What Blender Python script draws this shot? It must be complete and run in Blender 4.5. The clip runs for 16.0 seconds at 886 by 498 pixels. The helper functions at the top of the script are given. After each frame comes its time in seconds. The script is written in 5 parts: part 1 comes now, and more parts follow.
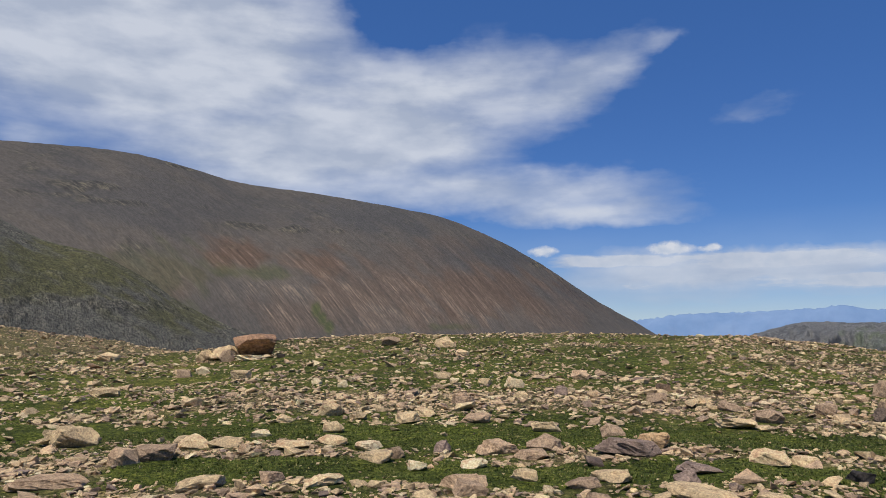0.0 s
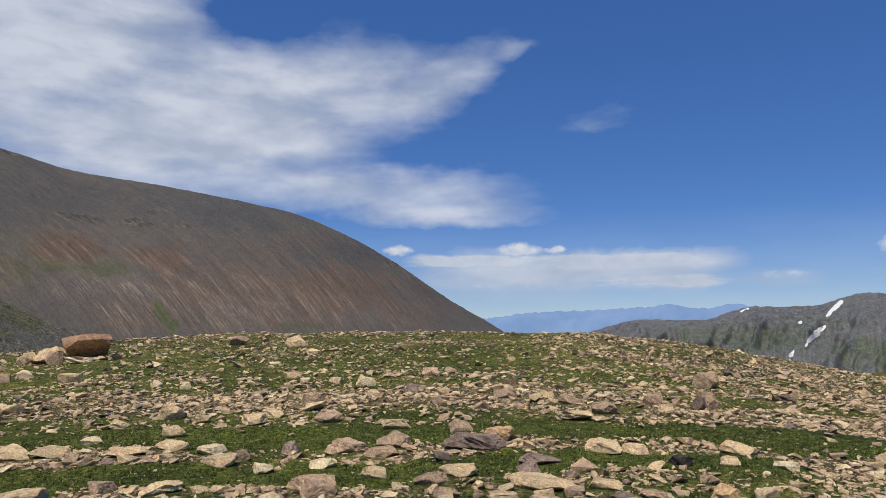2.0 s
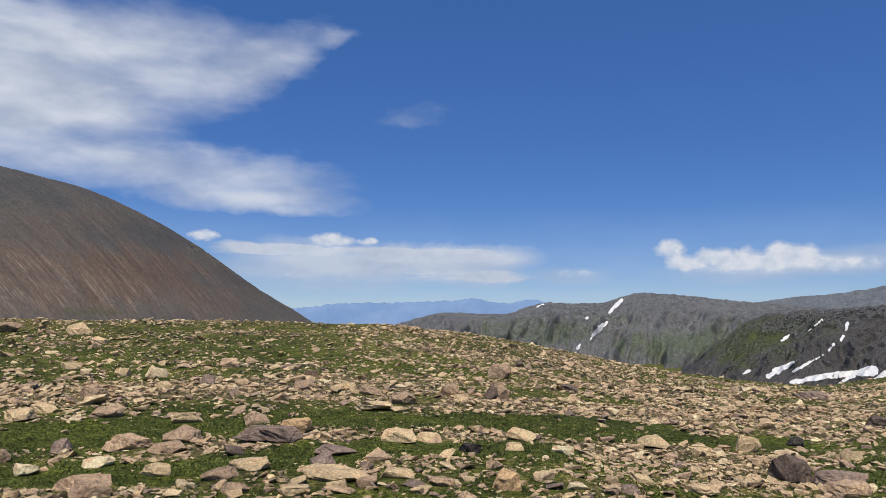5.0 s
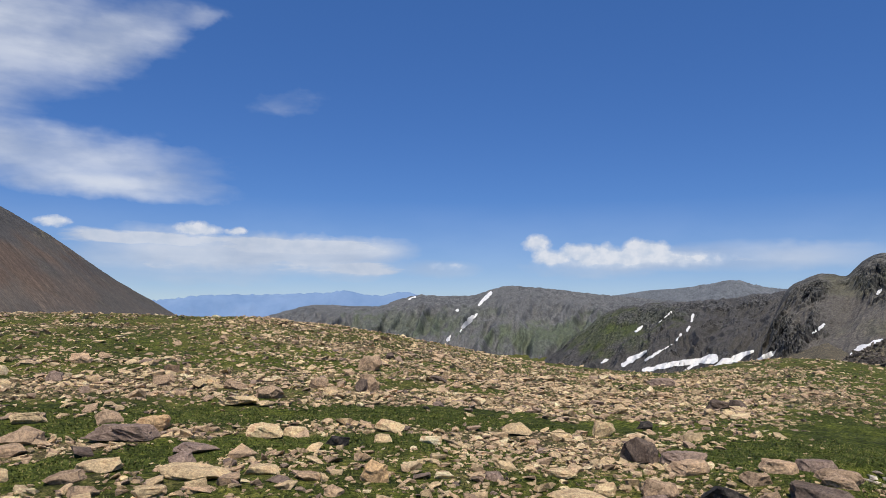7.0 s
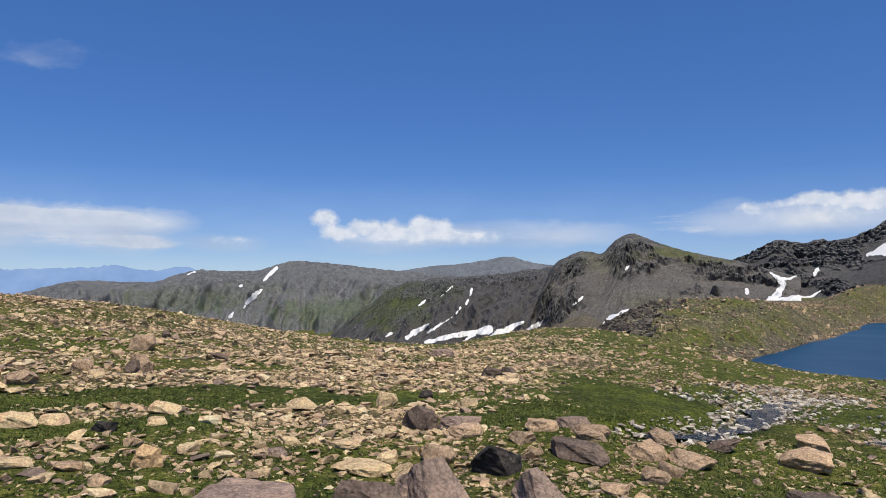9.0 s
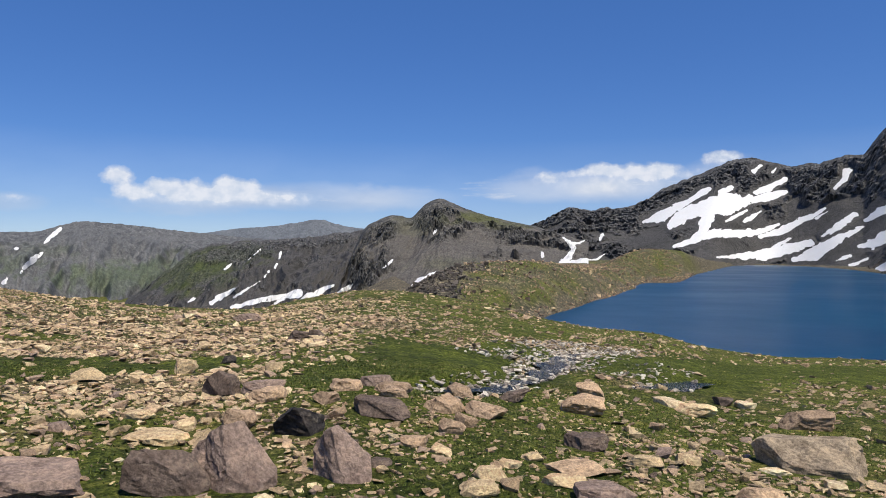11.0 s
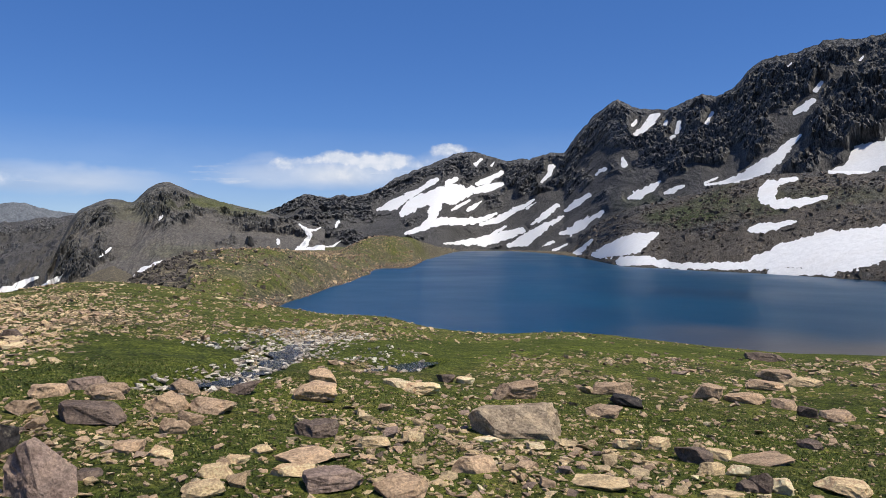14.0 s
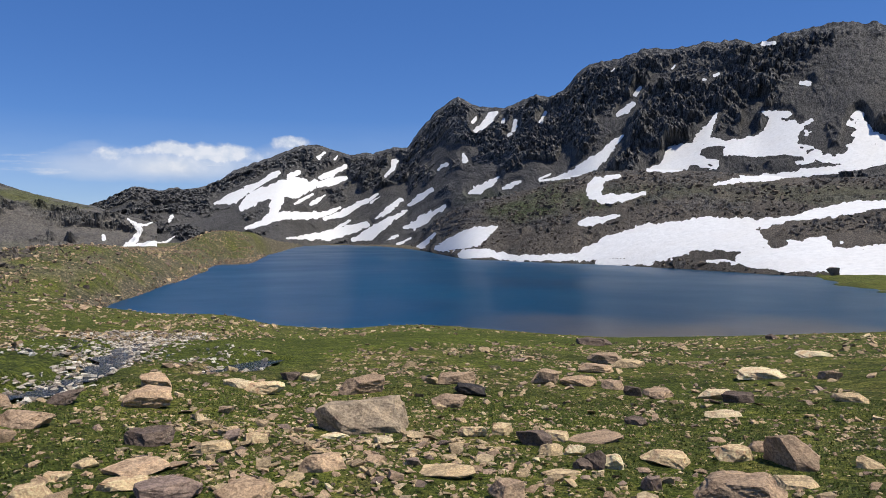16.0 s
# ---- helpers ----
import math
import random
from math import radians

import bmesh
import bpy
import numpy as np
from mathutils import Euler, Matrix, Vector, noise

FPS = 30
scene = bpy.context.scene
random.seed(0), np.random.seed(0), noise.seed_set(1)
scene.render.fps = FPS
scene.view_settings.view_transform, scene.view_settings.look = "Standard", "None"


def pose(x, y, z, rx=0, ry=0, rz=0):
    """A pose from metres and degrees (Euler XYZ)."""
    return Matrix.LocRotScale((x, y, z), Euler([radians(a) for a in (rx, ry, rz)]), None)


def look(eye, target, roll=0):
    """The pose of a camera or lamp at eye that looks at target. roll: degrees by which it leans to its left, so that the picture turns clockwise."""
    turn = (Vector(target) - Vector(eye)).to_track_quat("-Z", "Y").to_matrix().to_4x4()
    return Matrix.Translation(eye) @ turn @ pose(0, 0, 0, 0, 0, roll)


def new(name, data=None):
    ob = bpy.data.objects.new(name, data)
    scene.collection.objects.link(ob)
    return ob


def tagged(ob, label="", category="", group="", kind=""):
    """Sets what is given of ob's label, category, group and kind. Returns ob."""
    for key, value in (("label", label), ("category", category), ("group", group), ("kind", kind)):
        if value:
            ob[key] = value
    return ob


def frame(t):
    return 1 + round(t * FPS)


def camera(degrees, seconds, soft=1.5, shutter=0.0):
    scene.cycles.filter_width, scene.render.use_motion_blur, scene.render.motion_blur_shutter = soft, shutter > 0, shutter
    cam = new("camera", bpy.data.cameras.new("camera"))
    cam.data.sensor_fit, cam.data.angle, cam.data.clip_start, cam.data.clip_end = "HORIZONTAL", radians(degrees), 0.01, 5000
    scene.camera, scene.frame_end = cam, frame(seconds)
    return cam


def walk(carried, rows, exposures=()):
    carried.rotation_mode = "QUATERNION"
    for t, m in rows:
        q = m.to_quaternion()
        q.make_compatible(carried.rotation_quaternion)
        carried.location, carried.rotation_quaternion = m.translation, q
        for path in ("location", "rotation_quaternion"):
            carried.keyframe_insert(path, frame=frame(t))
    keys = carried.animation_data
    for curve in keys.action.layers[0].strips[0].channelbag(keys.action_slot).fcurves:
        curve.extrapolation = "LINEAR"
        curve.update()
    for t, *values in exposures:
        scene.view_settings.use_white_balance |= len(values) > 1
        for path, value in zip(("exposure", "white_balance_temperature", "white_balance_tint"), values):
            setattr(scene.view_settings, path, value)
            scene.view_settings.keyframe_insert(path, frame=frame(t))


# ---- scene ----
cam = camera(63.4, 16.0, soft=0.55)

PATH = [
    (0, (0.014, 0.005, 1.612), (-0.22, 99.34, 13.11), -0.11),
    (0.5, (0.021, -0.004, 1.612), (4.96, 99.22, 13.03), -0.22),
    (1, (0.021, 0.004, 1.621), (9.52, 98.91, 12.93), -0.26),
    (1.5, (0.029, 0.006, 1.608), (14.53, 98.30, 12.94), -0.33),
    (2, (0.037, 0.015, 1.605), (19.81, 97.40, 12.82), -0.44),
    (2.5, (0.040, 0.014, 1.609), (24.91, 96.24, 12.63), -0.49),
    (3, (0.057, 0.022, 1.608), (28.20, 95.37, 12.44), -0.24),
    (3.5, (0.082, 0.027, 1.610), (32.36, 94.08, 12.22), -0.21),
    (4, (0.097, 0.021, 1.614), (37.26, 92.28, 11.96), 0.15),
    (6.5, (0.155, 0.012, 1.602), (54.76, 83.26, 10.98), 0.53),
    (7, (0.153, 0.021, 1.607), (59.53, 79.97, 10.70), 0.51),
    (7.5, (0.148, 0.016, 1.604), (64.07, 76.40, 10.48), 0.21),
    (8, (0.146, 0.027, 1.594), (70.52, 70.57, 10.02), -0.14),
    (8.5, (0.151, 0.025, 1.595), (76.11, 64.66, 8.80), -0.17),
    (9, (0.158, 0.022, 1.593), (80.40, 59.41, 7.41), 0.12),
    (9.5, (0.150, 0.015, 1.586), (84.37, 53.78, 5.68), 0.08),
    (10, (0.142, 0.000, 1.579), (88.08, 47.55, 4.03), 0.04),
    (12.5, (0.139, -0.140, 1.591), (98.22, 19.34, 1.57), 0.27),
    (13, (0.135, -0.151, 1.595), (99.37, 12.17, 1.13), 0.30),
    (13.5, (0.144, -0.136, 1.593), (99.93, 6.41, 0.83), 0.17),
    (14, (0.153, -0.116, 1.597), (100.14, 1.02, 0.56), -0.07),
    (14.5, (0.188, -0.097, 1.593), (100.07, -4.83, 0.27), -0.40),
    (15, (0.208, -0.093, 1.593), (99.60, -11.01, -0.09), -0.45),
    (15.5, (0.217, -0.105, 1.590), (98.77, -16.95, -0.31), -0.42),
    (16, (0.226, -0.109, 1.586), (98.12, -20.42, -0.36), -0.45),
]
walk(cam, [(t, look(eye, target, roll)) for t, eye, target, roll in PATH],
     exposures=[(0, -0.18), (4, -0.15), (6.5, -0.08), (8, -0.03), (10, 0.04), (13, 0.08), (16, 0.06)])


# ---- world, sun, exposure ----
SUN_BEARING, SUN_HEIGHT = -149.0, 62.0
world = bpy.data.worlds.new("sky")
scene.world = world
world.use_nodes = True
wt = world.node_tree
sky = wt.nodes.new("ShaderNodeTexSky")
sky.sky_type = "NISHITA"
sky.sun_disc = False
sky.sun_elevation, sky.sun_rotation = radians(SUN_HEIGHT), radians(SUN_BEARING)
sky.altitude, sky.air_density, sky.dust_density, sky.ozone_density = 2600, 1.0, 0.0, 4.0
tint = wt.nodes.new("ShaderNodeHueSaturation")
tint.inputs["Saturation"].default_value = 1.22
tint.inputs["Hue"].default_value = 0.511
wt.links.new(sky.outputs[0], tint.inputs["Color"])
clear = wt.nodes.new("ShaderNodeMixRGB")
clear.inputs[0].default_value = 0.42
clear.inputs[2].default_value = (0.5, 1.42, 3.95, 1)
wt.links.new(tint.outputs[0], clear.inputs[1])
wt.links.new(clear.outputs[0], wt.nodes["Background"].inputs[0])
wt.nodes["Background"].inputs[1].default_value = 0.122
sun = new("sun", bpy.data.lights.new("sun", "SUN"))
sun.data.energy, sun.data.angle, sun.data.color = 4.65, radians(0.55), (1.0, 0.94, 0.83)
sb, sh = radians(SUN_BEARING), radians(SUN_HEIGHT)
sun.matrix_world = look((math.sin(sb) * math.cos(sh) * 900, math.cos(sb) * math.cos(sh) * 900, math.sin(sh) * 900), (0, 0, 0))

# ---- numbers and noise ----
EYE, LAKE = 1.6, -10.0
rng = np.random.default_rng(7)


def hash2(ix, iy, seed):
    h = (ix.astype(np.int64) * 374761393 + iy.astype(np.int64) * 668265263 + seed * 2147483) & 0x7FFFFFFF
    h = ((h ^ (h >> 13)) * 1274126177) & 0x7FFFFFFF
    return ((h ^ (h >> 16)) & 0xFFFFFF) / 0xFFFFFF


def vnoise(x, y, seed=0):
    """Smooth noise from -1 to 1 with cells of size one."""
    ix, iy = np.floor(x), np.floor(y)
    fx, fy = x - ix, y - iy
    fx, fy = fx ** 3 * (fx * (6 * fx - 15) + 10), fy ** 3 * (fy * (6 * fy - 15) + 10)
    a, b = hash2(ix, iy, seed), hash2(ix + 1, iy, seed)
    c, d = hash2(ix, iy + 1, seed), hash2(ix + 1, iy + 1, seed)
    return 2 * ((a * (1 - fx) + b * fx) * (1 - fy) + (c * (1 - fx) + d * fx) * fy) - 1


def fbm(x, y, octaves=4, seed=0, gain=0.5):
    total, amp = 0, 1.0
    for o in range(octaves):
        total = total + amp * vnoise(x * 2 ** o + 17.3 * o, y * 2 ** o - 9.1 * o, seed + o)
        amp *= gain
    return total


def ridged(x, y, octaves=4, seed=0, gain=0.55):
    total, amp = 0, 1.0
    for o in range(octaves):
        total = total + amp * (1 - 2 * np.abs(vnoise(x * 2 ** o + 5.7 * o, y * 2 ** o + 3.3 * o, seed + o)))
        amp *= gain
    return total


def step(a, b, x):
    k = np.clip((x - a) / (b - a), 0, 1)
    return k * k * (3 - 2 * k)


def curve(table, x):
    """A smooth line through (x, value) pairs."""
    xs, ys = np.array(table, float).T
    slope = np.gradient(ys, xs)
    i = np.clip(np.searchsorted(xs, x) - 1, 0, len(xs) - 2)
    h = xs[i + 1] - xs[i]
    k = np.clip((x - xs[i]) / h, 0, 1)
    lo, hi = np.minimum(ys[i], ys[i + 1]), np.maximum(ys[i], ys[i + 1])
    y = (2 * k ** 3 - 3 * k ** 2 + 1) * ys[i] + (k ** 3 - 2 * k ** 2 + k) * h * slope[i] + (3 * k ** 2 - 2 * k ** 3) * ys[i + 1] + (k ** 3 - k ** 2) * h * slope[i + 1]
    pad = 0.15 * (hi - lo)
    return np.clip(y, lo - pad, hi + pad)


def tan(d):
    return np.tan(np.radians(d))


def polar(b, r):
    return r * np.sin(np.radians(b)), r * np.cos(np.radians(b))


# ---- materials ----
def material(name):
    m = bpy.data.materials.new(name)
    m.use_nodes = True
    return m, m.node_tree, m.node_tree.nodes["Principled BSDF"]


def node(t, kind, **values):
    n = t.nodes.new("ShaderNode" + kind)
    for k, v in values.items():
        if k in n.inputs:
            n.inputs[k].default_value = v
    return n


def noise_tex(t, scale, detail=6.0, rough=0.6, vector=None, stretch=None):
    n = node(t, "TexNoise", Scale=scale, Detail=detail, Roughness=rough)
    if vector is None:
        vector = node(t, "TexCoord").outputs["Object"]
    if stretch:
        mp = node(t, "Mapping", Scale=stretch)
        t.links.new(vector, mp.inputs[0])
        vector = mp.outputs[0]
    t.links.new(vector, n.inputs["Vector"])
    return n.outputs[0]


def ramp(t, fac, stops):
    n = node(t, "ValToRGB")
    e = n.color_ramp.elements
    while len(e) < len(stops):
        e.new(0.5)
    for el, (p, c) in zip(e, stops):
        el.position, el.color = p, (*c, 1) if len(c) == 3 else c
    t.links.new(fac, n.inputs[0])
    return n.outputs[0]


def mix(t, fac, a, b, mode="MIX"):
    n = node(t, "Mix")
    n.data_type, n.blend_type = "RGBA", mode
    for key, v in ((0, fac), (6, a), (7, b)):
        if isinstance(v, (int, float, tuple)):
            n.inputs[key].default_value = v if key == 0 else (*v, 1)
        else:
            t.links.new(v, n.inputs[key])
    return n.outputs[2]


def scaled(t, v, lo, hi, to_lo=0.0, to_hi=1.0):
    n = node(t, "MapRange")
    t.links.new(v, n.inputs[0])
    for k, val in zip((1, 2, 3, 4), (lo, hi, to_lo, to_hi)):
        n.inputs[k].default_value = val
    return n.outputs[0]


def attribute(t, name):
    n = node(t, "Attribute")
    n.attribute_name = name
    return n.outputs["Fac"]


def bump(t, bsdf, height, strength, distance):
    n = node(t, "Bump", Strength=strength, Distance=distance)
    t.links.new(height, n.inputs["Height"])
    t.links.new(n.outputs[0], bsdf.inputs["Normal"])


def slope_material(name, scree, rock, grass, grain, spread, fine=1.0, rust=(0.2, 0.12, 0.08), streak=(0.16, 0.012), grit=0.7, squash=0.6):
    """Bare mountain side: scree in fall-line streaks, crags, thin grass, rusty ground."""
    m, t, p = material(name)
    big = noise_tex(t, spread, 5, 0.65)
    lie = node(t, "Attribute")
    lie.attribute_name = "lie"
    small = noise_tex(t, grain, 8, 0.75, lie.outputs["Vector"], (1, squash, 1))
    lines = noise_tex(t, 1.0, 6, 0.7, lie.outputs["Vector"], (streak[0], streak[1], 1))
    both = mix(t, 0.5, big, lines)
    s = ramp(t, both, [(0.36, scree[0]), (0.5, scree[1]), (0.64, scree[2])])
    red = ramp(t, lines, [(0.35, tuple(0.55 * k for k in rust)), (0.55, rust), (0.72, tuple(min(1, 1.5 * k + 0.03) for k in rust))])
    s = mix(t, attribute(t, "rust"), s, red)
    thin = noise_tex(t, 1.0, 4, 0.65, lie.outputs["Vector"], (0.3, 0.014, 1))
    wash = node(t, "Math")
    wash.operation = "MULTIPLY"
    clump = node(t, "Math")
    clump.operation = "MULTIPLY"
    t.links.new(attribute(t, "pale"), clump.inputs[0])
    t.links.new(scaled(t, noise_tex(t, 1.0, 5, 0.65, lie.outputs["Vector"], (0.035, 0.008, 1)), 0.40, 0.62), clump.inputs[1])
    t.links.new(clump.outputs[0], wash.inputs[0])
    t.links.new(scaled(t, thin, 0.46, 0.62), wash.inputs[1])
    s = mix(t, attribute(t, "slate"), s, ramp(t, both, [(0.35, (0.048, 0.047, 0.046)), (0.65, (0.078, 0.074, 0.071))]))
    s = mix(t, wash.outputs[0], s, (0.27, 0.2, 0.145))
    r = ramp(t, small, [(0.40, rock[0]), (0.5, rock[1]), (0.62, rock[2])])
    g = ramp(t, mix(t, 0.5, small, lines), [(0.35, grass[0]), (0.65, grass[1])])
    c = mix(t, attribute(t, "crag"), s, r)
    c = mix(t, attribute(t, "grass"), c, g)
    speck = noise_tex(t, grain * 3.6, 4, 0.6, lie.outputs["Vector"], (1, squash, 1))
    c = mix(t, grit, c, ramp(t, mix(t, 0.62, small, speck), [(0.43, (0.14, 0.14, 0.14)), (0.5, (0.48, 0.48, 0.47)), (0.57, (0.9, 0.88, 0.85))]), "OVERLAY")
    t.links.new(c, p.inputs["Base Color"])
    p.inputs["Roughness"].default_value = 0.92
    p.inputs["Specular IOR Level"].default_value = 0.2
    bump(t, p, mix(t, 0.4, small, speck), min(1.0, 1.4 * grit), fine * 1.6)
    return m


def flat_mesh(name, verts, faces, mat, smooth=True, attrs=None, lie=None):
    me = bpy.data.meshes.new(name)
    verts, faces = np.asarray(verts, np.float32), np.asarray(faces, np.int32)
    k = faces.shape[1]
    me.vertices.add(len(verts))
    me.vertices.foreach_set("co", verts.ravel())
    me.loops.add(faces.size)
    me.loops.foreach_set("vertex_index", faces.ravel())
    me.polygons.add(len(faces))
    me.polygons.foreach_set("loop_start", np.arange(0, faces.size, k, dtype=np.int32))
    me.polygons.foreach_set("use_smooth", np.full(len(faces), smooth))
    for key, values in (attrs or {}).items():
        me.attributes.new(key, "FLOAT", "POINT").data.foreach_set("value", np.asarray(values, np.float32).ravel())
    if lie is not None:
        me.attributes.new("lie", "FLOAT_VECTOR", "POINT").data.foreach_set("vector", np.asarray(lie, np.float32).ravel())
    me.update(calc_edges=True)
    me.validate()
    me.materials.append(mat)
    return me


def grid_faces(rows, cols):
    i = np.arange(rows * cols).reshape(rows, cols)
    return np.stack([i[:-1, :-1], i[:-1, 1:], i[1:, 1:], i[1:, :-1]], -1).reshape(-1, 4)


def part(name, me, parent, label=""):
    ob = new(name, me)
    ob.parent = parent
    return tagged(ob, label) if label else ob


# ---- ground sheet ----
CREST_R = [(-180, 40), (-60, 40), (-31, 34), (-12, 30), (5, 30), (24, 32), (36, 36), (48, 42), (56, 52), (64, 62), (72, 60), (84, 58), (100, 58), (125, 58), (140, 50), (180, 40)]
CREST_H = [(-180, -2), (-60, -1.6), (-31.6, -1.6), (-20.8, -1.5), (-11.8, -0.55), (-4, -0.22), (5, -0.16), (18, -0.25), (23, -0.36), (27, -0.83), (31.5, -1.38), (36, -2.2), (40, -3.0), (44, -3.6), (48, -4.0), (54, -4.25),
           (58, -3.5), (62.3, -2.9), (65, -2.9), (68, -3.28), (72.4, -4.1), (76.3, -5.05), (80.8, -5.8), (84.5, -6.0), (89, -7.05), (93.3, -7.4), (100, -7.25), (107, -7.8), (113.5, -8.15), (124, -7.74), (133.5, -6.9), (150, -5), (180, -2)]
SHORE = [(76, 120), (79, 176), (82.4, 222), (84, 300), (87.8, 425), (89.2, 700), (91, 850), (93, 900), (95, 860), (97, 750), (98.8, 620), (100.6, 495), (102.4, 385), (107, 318), (113.6, 281), (120, 247), (129, 211), (131.2, 180), (133.4, 165), (142, 130), (155, 70)]
KNOLL_R = [(61, 125), (64, 135), (72, 185), (76, 200), (80, 225), (84, 262)]
KNOLL_H = [(61, -9.5), (64, -5.2), (66.1, -3.0), (69, -1.3), (72, -0.62), (75.3, -0.52), (78.5, -0.95), (81, -1.7), (83.6, -2.6), (85, -3.6)]
POINT_R = [(79, 350), (82, 375), (84, 400), (86, 440), (89, 620), (91, 980)]
POINT_H = [(79, -1.7), (81, -0.85), (83.5, 0.27), (86.2, 0.42), (89, -0.36), (90.8, -0.62), (92, -0.9)]


STREAM = [(9.2, 3.5), (10.07, 3.25), (11.3, 3.2), (13.2, 3.3), (15.7, 3.55), (18.0, 3.8), (20.6, 3.95), (24, 3.6)]
POOL = [(13.2, 1.8), (13.9, 1.25), (15.5, 0.95), (17.0, 0.65), (18.6, 0.3)]


def from_line(x, y, line):
    best = np.full(np.shape(x), 1e9)
    for (ax, ay), (bx, by) in zip(line, line[1:]):
        dx, dy = bx - ax, by - ay
        k = np.clip(((x - ax) * dx + (y - ay) * dy) / (dx * dx + dy * dy), 0, 1)
        best = np.minimum(best, np.hypot(x - ax - k * dx, y - ay - k * dy))
    return best


def ground_z(x, y, fine=True, carve=0.16):
    b, r = np.degrees(np.arctan2(x, y)), np.hypot(x, y)
    rc, h = curve(CREST_R, b), curve(CREST_H, b)
    zc = EYE + rc * tan(h)
    power = curve([(-180, 2), (20, 2.0), (45, 1.6), (75, 1.25), (100, 1.2), (140, 1.3), (180, 2)], b)
    inner = zc * np.minimum(r / rc, 1) ** power
    floor = curve([(-180, -30), (-45, -20), (-22, -30), (10, -150), (18, -220), (56, -220), (66, -40), (72, -14), (180, -14)], b)
    over = np.maximum(r - rc, 0)
    outer = zc - 0.30 * over * np.minimum(over / 12, 1)
    outer = np.maximum(outer, floor)
    # left moraine foot
    mor = EYE + 150 * tan(curve([(-60, 2.5), (-31.7, 0.44), (-27.6, -0.23), (-23.9, -0.77), (-20.8, -1.3), (-14, -3), (-5, -8)], b))
    outer = np.maximum(outer, np.where((b < -5) & (b > -120), mor - 0.0006 * (r - 150) ** 2 * (r < 150) - 0.08 * np.maximum(r - 150, 0) - 1e-3, -99) * 1.0)
    # far shore of the lake
    rf = curve(SHORE, b)
    land = np.minimum(np.maximum(LAKE + np.where(b > 129.5, 0.012, 0.10) * (r - rf), np.where(b > 129.5, LAKE - 1.2, -14)), LAKE + np.where(b > 87, 1.0, 6.0))
    land = np.where(r < rf, np.minimum(land, LAKE - 0.03 * (rf - r)), land + 0.25 * (b > 129.5))
    outer = np.where((b > 76) & (b < 155), np.maximum(outer, land), outer)
    rest = np.where((b >= 155) | (b < -120), zc, -99)
    outer = np.maximum(outer, rest)
    # grassy knoll and rocky point
    for rk, hk, front, back, lo, hi in ((KNOLL_R, KNOLL_H, [(64, 50), (76, 72), (80, 52), (82.4, 16), (85, 5)], 70, 61, 85), (POINT_R, POINT_H, [(79, 80), (83, 95), (86, 70), (88, 60), (91, 60)], 150, 79, 92.5)):
        k, crest = curve(rk, b), EYE + curve(rk, b) * tan(curve(hk, b))
        w = np.where(r < k, curve(front, b), back)
        d = np.clip(np.abs(r - k) / w, 0, 1.6)
        hump = crest - np.maximum(crest - LAKE + 0.6, 1.5) * d ** 1.8
        outer = np.maximum(outer, np.where((b > lo) & (b < hi), hump, -99))
    z = np.where(r < rc, inner, outer)
    wet = np.minimum(from_line(x, y, STREAM) / 0.42, from_line(x, y, POOL) / 0.32)
    z = z - carve * step(1.6, 0.5, wet + 0.25 * fbm(x / 0.7, y / 0.7, 2, 77))
    if fine:
        near = np.clip(r / 3, 0.2, 1)
        z = z + near * (0.05 * fbm(x / 2.3, y / 2.3, 4, 3) + 0.02 * fbm(x / 0.5, y / 0.5, 3, 9)) * np.where(r < rc, 1, 0.6)
        z = z + np.where(r > 60, 0.35 * fbm(x / 9, y / 9, 4, 5), 0) * step(60, 120, r)
    return z


MOSS = [
    ([(-6.5, 11.2), (-3.4, 11.0), (-1.8, 10.5), (-0.2, 10.3), (1.6, 10.4)], 0.62),
    ([(-3.2, 8.3), (-2.0, 8.3), (-0.8, 8.1), (0.9, 7.9), (1.9, 7.8)], 0.42),
    ([(3.2, 10.3), (4.2, 9.9), (6.8, 9.3), (8.2, 9.2)], 0.6),
    ([(2.6, 8.1), (3.6, 8.1), (5.1, 7.5)], 0.45),
    ([(9.1, 4.7), (10.2, 3.8), (12.1, 4.1), (13.4, 5.0)], 1.3),
    ([(17.3, 3.6), (16.9, 1.9), (23.5, -0.4)], 1.8),
    ([(27.1, -3.3), (38.0, -12.1), (51.0, -28.1)], 4.0),
    ([(10.2, 8.0), (7.4, 8.5), (5.9, 8.9)], 0.5),
]


def moss(x, y):
    """Wet green strips without stones, 0 to 1."""
    total = np.zeros(np.shape(x))
    for line, half in MOSS:
        total = np.maximum(total, step(1.45, 0.8, from_line(x, y, line) / half + 0.35 * fbm(x / 0.8, y / 0.5, 3, 66)))
    return total


STONE_LINE = [(15.1, 4.6), (23.3, 4.2), (28.6, 1.3)]


